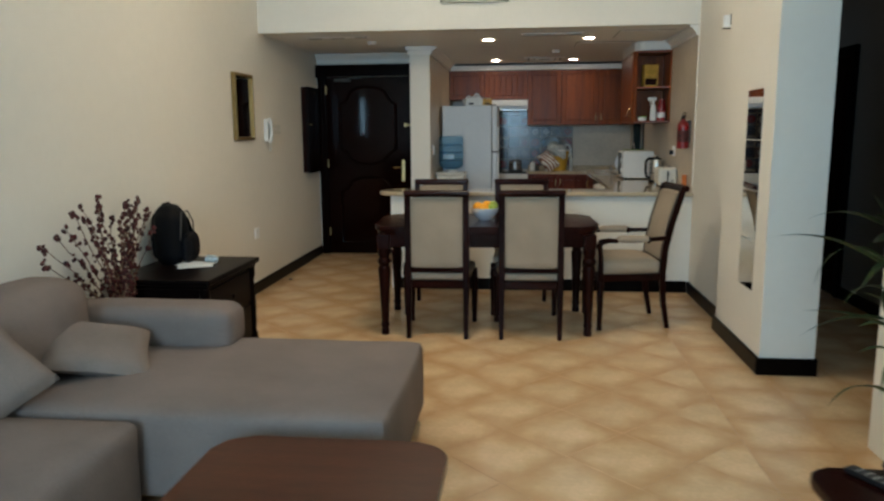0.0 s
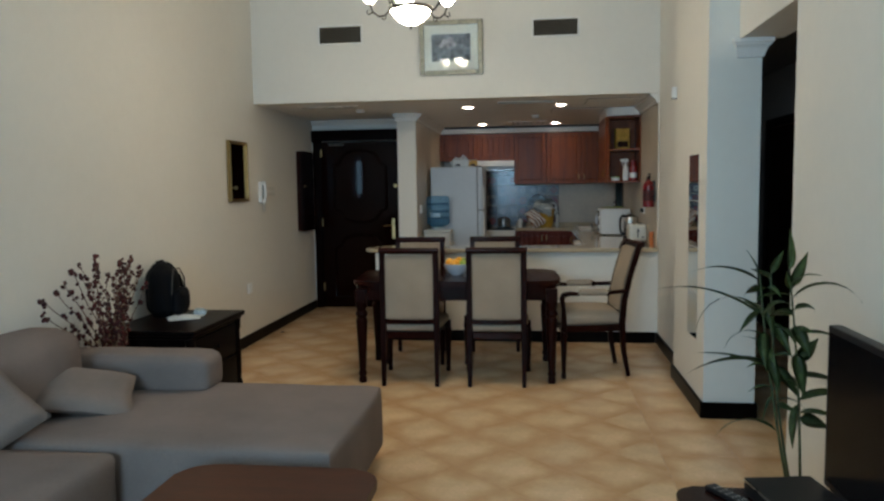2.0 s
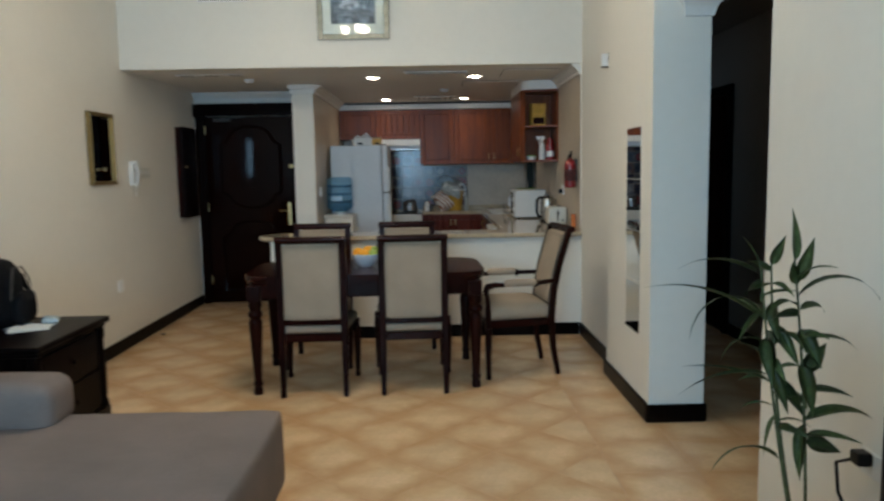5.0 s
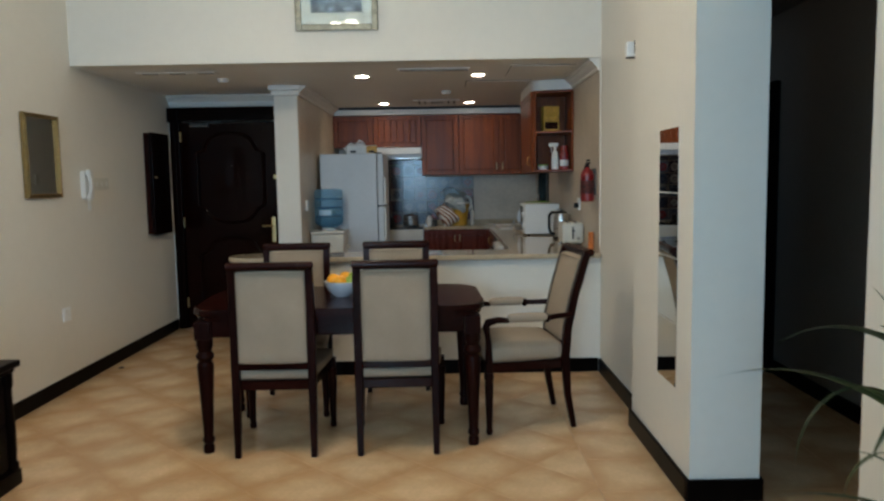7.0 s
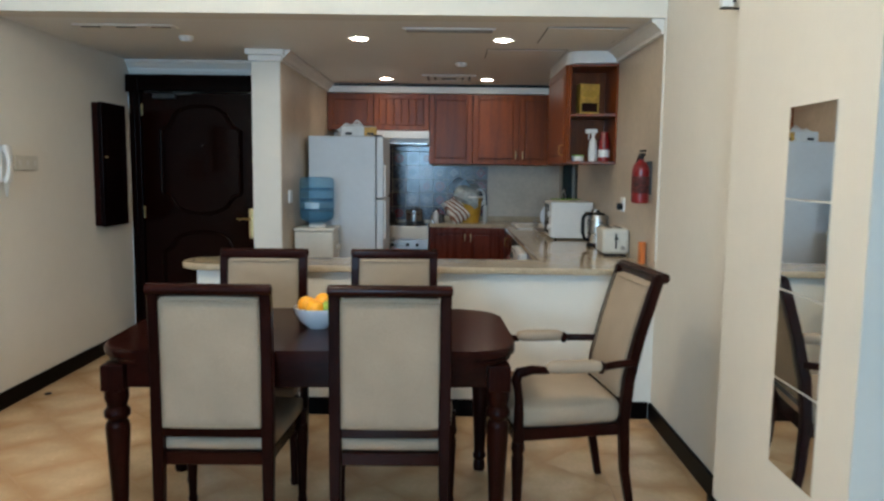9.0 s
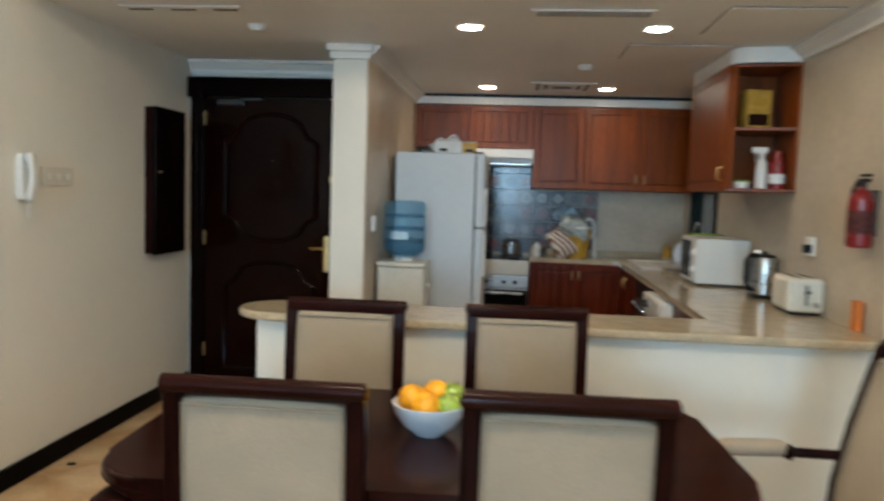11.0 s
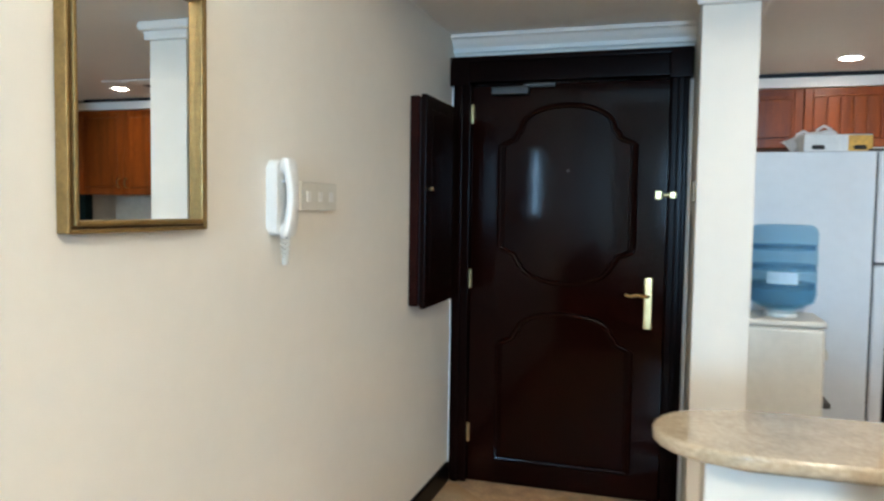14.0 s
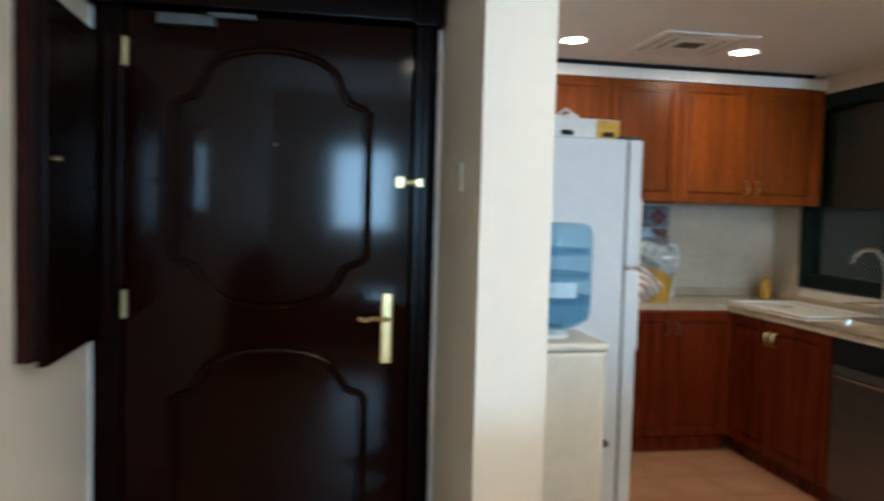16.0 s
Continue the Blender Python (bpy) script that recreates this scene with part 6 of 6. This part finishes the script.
def kettle():
    k = thing("kettle", "brushed steel electric kettle with black handle", "kettle", pose(1.655, 8.33, 0.906, 0, 0, 14) @ Matrix.Diagonal((1.0, 1.0, 1.18, 1)))
    part("base", lathe([(0.0, 0.0), (0.078, 0.0), (0.08, 0.012), (0.072, 0.018), (0.0, 0.018)], 28), BLACKPL, k)
    part("jug", lathe([(0.074, 0.02), (0.075, 0.05), (0.070, 0.14), (0.062, 0.19), (0.056, 0.20), (0.0, 0.20)], 32), STEEL, k)
    part("lid", lathe([(0.057, 0.20), (0.05, 0.212), (0.012, 0.218), (0.012, 0.228), (0.0, 0.23)], 24), BLACKPL, k)
    part("handle", sweep([(-0.05, 0, 0.205), (-0.09, 0, 0.21), (-0.118, 0, 0.18), (-0.118, 0, 0.09), (-0.10, 0, 0.045), (-0.07, 0, 0.04)], 0.013, 10), BLACKPL, k)
    part("spout", box(0.05, -0.018, 0.17, 0.082, 0.018, 0.198, 0.008, 2), STEEL, k)
    t = thing("vacuum_jug", "tall steel vacuum jug on the worktop", "jug", pose(1.68, 8.54, 0.906))
    part("body", lathe([(0.0, 0.0), (0.055, 0.0), (0.058, 0.02), (0.058, 0.2), (0.045, 0.235), (0.035, 0.25), (0.035, 0.265), (0.0, 0.27)], 24), STEEL, t)
    part("handle", sweep([(-0.035, -0.045, 0.21), (-0.065, -0.075, 0.19), (-0.065, -0.075, 0.09), (-0.04, -0.05, 0.06)], 0.008, 8), BLACKPL, t)


kettle()


def toaster():
    t = thing("toaster", "cream white two-slot toaster on the worktop", "toaster", pose(1.654, 7.81, 0.906, 0, 0, -2))
    part("body", box(-0.09, -0.14, 0.012, 0.09, 0.14, 0.185, 0.028, 4), CREAMGOODS, t)
    for x in (-0.032, 0.032):
        part("slot", box(x - 0.014, -0.11, 0.184, x + 0.014, 0.11, 0.1865), BLACKPL, t)
    part("lever", box(-0.012, -0.165, 0.11, 0.012, -0.14, 0.125, 0.004, 1, bm=box(-0.006, -0.142, 0.05, 0.006, -0.139, 0.15)), GRILLE, t)
    part("dial", cyl((0.045, -0.14, 0.055), (0.045, -0.155, 0.055), 0.014, n=14), CEILGREY, t)
    part("foot", box(-0.07, -0.12, 0, 0.07, 0.12, 0.012), BLACKPL, t)


toaster()
tagged(finish(box(1.705, 7.26, 0.906, 1.738, 7.32, 1.04, 0.004), "orange_packet", ORANGEPL), "orange packet standing on the bar by the wall", "packet")


def sink():
    s = thing("sink", "cream inset kitchen sink with raised rim", "sink", pose(1.43, 10.18, 0.906))
    f = None
    for a in ((-0.23, -0.36, 0.23, -0.32), (-0.23, 0.32, 0.23, 0.36), (-0.23, -0.32, -0.19, 0.32), (0.15, -0.32, 0.23, 0.32)):
        f = box(a[0], a[1], 0, a[2], a[3], 0.012, 0.004, 2, bm=f)
    part("rim", f, WHITEPL, s)
    part("basin", box(-0.19, -0.32, 0.0005, 0.15, 0.32, 0.003), CREAMGOODS, s)
    part("drain", lathe([(0.0, 0.003), (0.03, 0.003), (0.036, 0.005), (0.04, 0.003)], 18, m=pose(-0.02, 0.1, 0.001)), CEILGREY, s)
    t = thing("tap", "tall curved chrome kitchen tap behind the sink", "tap", pose(1.645, 9.79, 0.906, 0, 0, -90) @ Matrix.Diagonal((1.4, 0.8, 1.58, 1)))
    part("base", lathe([(0.028, 0.0), (0.026, 0.03), (0.016, 0.045)], 16), CHROME, t)
    part("spout", sweep([(0, 0, 0.03), (0, 0, 0.16), (-0.015, 0, 0.205), (-0.06, 0, 0.235), (-0.12, 0, 0.235), (-0.17, 0, 0.205), (-0.18, 0, 0.18)], 0.0085, 10), CHROME, t)
    part("lever", sweep([(0, 0.02, 0.05), (0, 0.05, 0.065), (0, 0.085, 0.09)], 0.007, 8), CHROME, t)


sink()


def dish_rack():
    r = thing("dish_rack", "wire dish rack holding white plates beside the sink", "dish rack", pose(1.46, 9.50, 0.906))
    wires = None
    for z in (0.02, 0.10):
        wires = sweep([(-0.13, -0.19, z), (0.17, -0.19, z), (0.17, 0.19, z), (-0.13, 0.19, z), (-0.13, -0.19, z)], 0.004, 6, bm=wires)
    for i in range(9):
        y = -0.18 + i * 0.045
        wires = sweep([(-0.13, y, 0.10), (-0.13, y, 0.02), (0.17, y, 0.02), (0.17, y, 0.10)], 0.0025, 5, bm=wires)
    for x, y in ((-0.12, -0.18), (0.16, -0.18), (-0.12, 0.18), (0.16, 0.18)):
        wires = cyl((x, y, 0), (x, y, 0.02), 0.006, n=8, bm=wires)
    part("wire_frame", wires, CHROME, r)
    for i, rr in enumerate((0.125, 0.125, 0.12, 0.10)):
        p = finish(lathe([(0.0, 0.0), (rr * 0.6, 0.0), (rr, 0.016), (rr, 0.019), (rr * 0.6, 0.005), (0.0, 0.005)], 28), "plate", BOWLM, None, "", True)
        p.matrix_basis = pose(1.48, 9.36 + i * 0.05, 0.93 + rr, 82, 0, 0)
        tagged(p, "white plate standing in the dish rack", "plate", "plates in the rack")
    c = thing("colander", "green plastic colander on the dish rack", "colander", pose(1.585, 9.44, 1.12))
    part("bowl", lathe([(0.05, 0.0), (0.10, 0.03), (0.13, 0.085), (0.14, 0.09), (0.135, 0.095), (0.10, 0.04), (0.0, 0.01)], 24), GREENPL, c)


dish_rack()


def worktop_basket():
    b = thing("laundry_basket", "yellow plastic tub stuffed with a striped cloth and bags", "tub", pose(0.76, 10.70, 0.906) @ Matrix.Scale(1.15, 4))
    part("tub", lathe([(0.0, 0.0), (0.085, 0.0), (0.10, 0.10), (0.115, 0.22), (0.12, 0.235), (0.112, 0.235), (0.09, 0.08), (0.0, 0.01)], 28), YELLOW, b)
    part("rim", lathe([(0.11, 0.225), (0.125, 0.23), (0.125, 0.245), (0.11, 0.245), (0.11, 0.225)], 28), WHITEPL, b)
    w = cushion(0.25, 0.30, 0.14, 12)
    for v in w.verts:
        v.co += noise.noise_vector(v.co * 12) * 0.022
    w.transform(pose(-0.03, 0.0, 0.27, 30, 25, 10))
    part("plastic_bag", w, POUCH, b, "crumpled clear plastic bag")
    part("bag_handle", sweep([(0.09 + 0.045 * math.cos(k * math.pi / 8), 0.0, 0.23 + 0.075 * math.sin(k * math.pi / 8)) for k in range(-4, 9)], 0.013, 8), PAPER, b, "white rolled handle")
    w = cushion(0.15, 0.16, 0.10, 17)
    for v in w.verts:
        v.co += noise.noise_vector(v.co * 14) * 0.022
    w.transform(pose(-0.10, 0.02, 0.335, 15, -20, 30))
    part("wrapped_packet", w, WATERLABEL, b, "pale blue crumpled wrapper")
    stripe = mat("striped_cloth", (0.62, 0.60, 0.55), 0.85, var=0.05, scale=8)
    nt = stripe.node_tree
    wv = nt.nodes.new("ShaderNodeTexWave")
    wv.bands_direction = "DIAGONAL"
    wv.inputs["Scale"].default_value, wv.inputs["Distortion"].default_value = 9, 1.2
    tcn = nt.nodes.new("ShaderNodeTexCoord")
    nt.links.new(tcn.outputs["Object"], wv.inputs["Vector"])
    rp = nt.nodes.new("ShaderNodeValToRGB")
    rp.color_ramp.elements[0].position, rp.color_ramp.elements[1].position = 0.45, 0.55
    rp.color_ramp.elements[0].color, rp.color_ramp.elements[1].color = (0.24, 0.11, 0.07, 1), (0.66, 0.64, 0.6, 1)
    nt.links.new(wv.outputs["Color"], rp.inputs["Fac"])
    nt.links.new(rp.outputs["Color"], nt.nodes["Principled BSDF"].inputs["Base Color"])
    c = thing("striped_cloth", "brown and white striped cloth heaped against the tub", "cloth", pose(0.61, 10.62, 0.906))
    cl = cushion(0.22, 0.29, 0.15, 15)
    for v in cl.verts:
        v.co += noise.noise_vector(v.co * 9 + Vector((3, 1, 0))) * 0.02
    cl.transform(pose(0.0, 0.0, 0.128, 62, -30, 20))
    part("cloth", cl, stripe, c)


worktop_basket()
for x, y, h_, r_, mt_, nm, lb, ct in ((0.16, 10.72, 0.11, 0.085, STEEL, "cooking_pot", "steel cooking pot on the hob", "pot"), (-0.10, 10.58, 0.08, 0.075, BLACKPL, "saucepan", "black saucepan on the hob", "pan")):
    q = thing(nm, lb, ct, pose(x, y, 0.911))
    part("pan_body", lathe([(0.0, 0.0), (r_ * 0.95, 0.0), (r_, 0.01), (r_, h_), (r_ * 1.05, h_ + 0.004), (r_ * 0.96, h_), (r_ * 0.94, 0.012), (0.0, 0.01)], 28), mt_, q)
    part("pan_lid", lathe([(r_, h_ + 0.005), (r_ * 0.7, h_ + 0.022), (0.012, h_ + 0.03), (0.012, h_ + 0.045), (0.0, h_ + 0.048)], 24), mt_, q)
    part("pan_handle", sweep([(0, -r_, h_ * 0.8), (0, -r_ - 0.03, h_ * 0.85), (0, -r_ - 0.05, h_ * 0.85)], 0.008, 8), BLACKPL, q)


def bottle(name, label, x, y, z, h_, r_, mt_, cap):
    q = thing(name, label, "bottle", pose(x, y, z))
    part("bottle_body", lathe([(0.0, 0.0), (r_, 0.0), (r_, h_ * 0.65), (r_ * 0.45, h_ * 0.8), (r_ * 0.4, h_ * 0.9)], 18), mt_, q)
    part("cap", cyl((0, 0, h_ * 0.9), (0, 0, h_), r_ * 0.48, n=14), cap, q)


bottle("oil_bottle", "yellow cooking oil bottle on the worktop", 1.58, 10.74, 0.906, 0.15, 0.035, YELLOW, YELLOW)
bottle("sauce_bottle", "slim pale bottle standing on the worktop", 0.93, 10.80, 0.906, 0.24, 0.022, CREAMGOODS, CREAMGOODS)
bottle("glass_jar", "small clear jar beside the hob", 0.40, 10.70, 0.906, 0.14, 0.035, WHITEPL, GRILLE)
bottle("spice_jar", "small dark jar beside the hob", 0.46, 10.60, 0.906, 0.10, 0.03, GRILLE, RED)


def shelf_goods():
    z0, z1 = 1.541, 1.886
    b = thing("food_carton", "yellow food carton with darker print on the upper shelf", "carton", pose(1.565, 8.40, z1, 0, 0, 8))
    part("carton", box(-0.075, -0.045, 0, 0.075, 0.045, 0.225, 0.004), CARTON, b)
    part("print", box(-0.06, -0.0465, 0.02, 0.06, -0.0445, 0.085), MAHOG, b, "brown printed panel")
    part("print_bar", box(-0.055, -0.0465, 0.13, 0.055, -0.0445, 0.17), YELLOW, b, "printed bars")
    s = thing("spray_bottle", "white trigger spray bottle on the lower shelf", "spray bottle", pose(1.60, 8.33, z0))
    part("bottle_body", lathe([(0.0, 0.0), (0.030, 0.0), (0.032, 0.01), (0.031, 0.11), (0.026, 0.15), (0.012, 0.175), (0.012, 0.19)], 18), WHITEPL, s)
    part("label", lathe([(0.0315, 0.02), (0.0328, 0.02), (0.0328, 0.10), (0.0315, 0.10), (0.0315, 0.02)], 18), PAPER, s, "pale printed label")
    part("trigger_head", box(-0.058, -0.011, 0.205, 0.030, 0.011, 0.238, 0.007, 2, bm=box(-0.036, -0.005, 0.155, -0.028, 0.005, 0.208, 0.002, bm=cyl((0, 0, 0.185), (0, 0, 0.21), 0.015, n=12))), WHITEPL, s)
    r = thing("spray_can", "red spray can on the lower shelf", "can", pose(1.678, 8.30, z0))
    part("can", lathe([(0.0, 0.0), (0.040, 0.0), (0.041, 0.01), (0.041, 0.15), (0.030, 0.172), (0.030, 0.185)], 18), RED, r)
    part("cap", cyl((0, 0, 0.185), (0, 0, 0.215), 0.031, 0.028, 16), RED, r)
    part("label", lathe([(0.0412, 0.03), (0.0418, 0.03), (0.0418, 0.085), (0.0412, 0.085), (0.0412, 0.03)], 18), PAPER, r, "pale printed band")
    t = thing("plastic_tub", "small white tub with green lid on the lower shelf", "tub", pose(1.49, 8.33, z0))
    part("tub", lathe([(0.0, 0.0), (0.042, 0.0), (0.046, 0.035)], 18), WHITEPL, t)
    part("lid", lathe([(0.048, 0.035), (0.048, 0.045), (0.0, 0.048)], 18), GREENPL, t)


shelf_goods()


def fridge_top():
    b = thing("shopping_bag", "crumpled white plastic bag with twisted handles on the fridge", "bag", pose(-0.345, 9.47, 1.746))
    w = cushion(0.22, 0.20, 0.10, 21)
    for v in w.verts:
        v.co += noise.noise_vector(v.co * 13) * 0.026
    w.transform(pose(0, 0, 0.062, 0, 0, 20))
    part("bag", w, PAPER, b)
    for x, k in ((-0.05, 0.9), (0.045, 1.1)):
        part("bag_handle", sweep([(x - 0.045, 0, 0.07), (x - 0.03, 0.01, 0.115 * k), (x, 0.012, 0.135 * k), (x + 0.03, 0.0, 0.115 * k), (x + 0.045, 0, 0.07)], 0.0075, 6), PAPER, b)
    c = thing("small_carton", "white carton with yellow end and dark hand holes on the fridge", "carton", pose(-0.27, 9.36, 1.746, 0, 0, 6))
    part("carton", box(-0.155, -0.05, 0, 0.155, 0.05, 0.088, 0.004), PAPER, c)
    part("yellow_end", box(0.045, -0.0515, 0.006, 0.156, 0.0515, 0.084, 0.002), CARTON, c, "printed yellow end")
    for x in (-0.09, 0.10):
        part("hand_hole", prism(round_rect(-0.03, -0.011, 0.03, 0.011, 0.0105), 0.0, 0.0016), BLACKPL, c).matrix_basis = pose(x, -0.0505, 0.024, 90)


fridge_top()
_db = box(-0.02, -0.012, 0.0, 0.02, 0.012, 0.010, 0.004, 2)
_db.transform(pose(-2.02, 7.35, 0.004, 0, 0, 20))
tagged(finish(_db, "door_stop", BLACKPL, None, "", True), "small dark rubber door stop on the floor", "door stop")


# ---- floors, laid tile by tile ----
structure("floor", box(XL - 0.15, YB, -0.1, 2.0, YK, -0.0012, bm=box(2.0, 2.5, -0.1, 3.12, 8.4, -0.0012)), GROUT, "tan ceramic tile floor laid diagonally")
FLOOR = bpy.data.objects["floor"]


def tile_mesh(w, d, material):
    me = bpy.data.meshes.new("tile")
    b = box(-w / 2, -d / 2, -0.006, w / 2, d / 2, 0.0, 0.001)
    b.to_mesh(me)
    b.free()
    me.materials.append(material)
    return me


def lay(mesh, x, y, rot):
    o = new("tile", mesh)
    o.parent = FLOOR
    o.matrix_basis = pose(x, y, 0, 0, 0, rot)


K = 0.40
BORDER = 1.30
diag = tile_mesh(K - 0.003, K - 0.003, FLOORTILE)
cut = []
h = K * math.sqrt(2) / 2
for i in range(-12, 40):
    for j in range(-12, 12):
        x = 0.75 + j * 2 * h + (h if i % 2 else 0)
        y = 3.55 + (i - 12) * h
        inside = XL + 0.02 < x < BORDER + h - 0.02 and 0.9 < y < 8.85
        if not inside:
            continue
        if y > 7.1 and x > -0.95:
            continue
        if x + h > BORDER + 0.02 or (y + h > 7.3 and x > -1.2):
            cut.append((x, y))
            continue
        lay(diag, x, y, 45)
for x, y in cut:
    lim = BORDER - x
    g = h - 0.002
    if lim < h:
        s_ = lim - 0.003
        out_ = [(-g, 0), (0, -g), (s_, -(g - s_)), (s_, g - s_), (0, g)] if s_ > 0 else [(-g, 0), (s_, -(g + s_)), (s_, g + s_)]
    else:
        out_ = [(-g, 0), (0, -g), (g, 0), (0, g)]
    mx_, my_ = sum(p[0] for p in out_) / len(out_), sum(p[1] for p in out_) / len(out_)
    b_ = prism([(p[0] - mx_, p[1] - my_) for p in out_], -0.006, 0.0, 0.0015, 1)
    o_ = finish(b_, "tile", FLOORTILE, FLOOR)
    o_.matrix_basis = pose(x + mx_, y + my_, 0)
rest = bmesh.new()
for i in range(-30, 4):
    for j in range(-8, 8):
        x = 0.75 + j * 2 * h + (h if i % 2 else 0)
        y = 3.55 + (i - 12) * h
        if XL + 0.02 < x < 1.80 and YB + h < y <= 0.9:
            prism([(x - h + 0.002, y), (x, y - h + 0.002), (x + h - 0.002, y), (x, y + h - 0.002)], -0.006, 0.0, bm=rest)
tagged(finish(rest, "tile_field", FLOORTILE, FLOOR), kind="stuff")
strt = tile_mesh(0.397, 0.397, FLOORTILE)
for i in range(12):
    for j in range(5):
        x, y = BORDER + 0.20 + j * 0.40, 2.3 + i * 0.40
        if j > 0 and y > 6.9 and x < 2.1:
            continue
        lay(strt, x, y, 0)
kt = tile_mesh(0.298, 0.298, KITCHTILE)
for i in range(11):
    for j in range(7):
        lay(kt, -0.58 + j * 0.30, 7.47 + i * 0.30, 0)
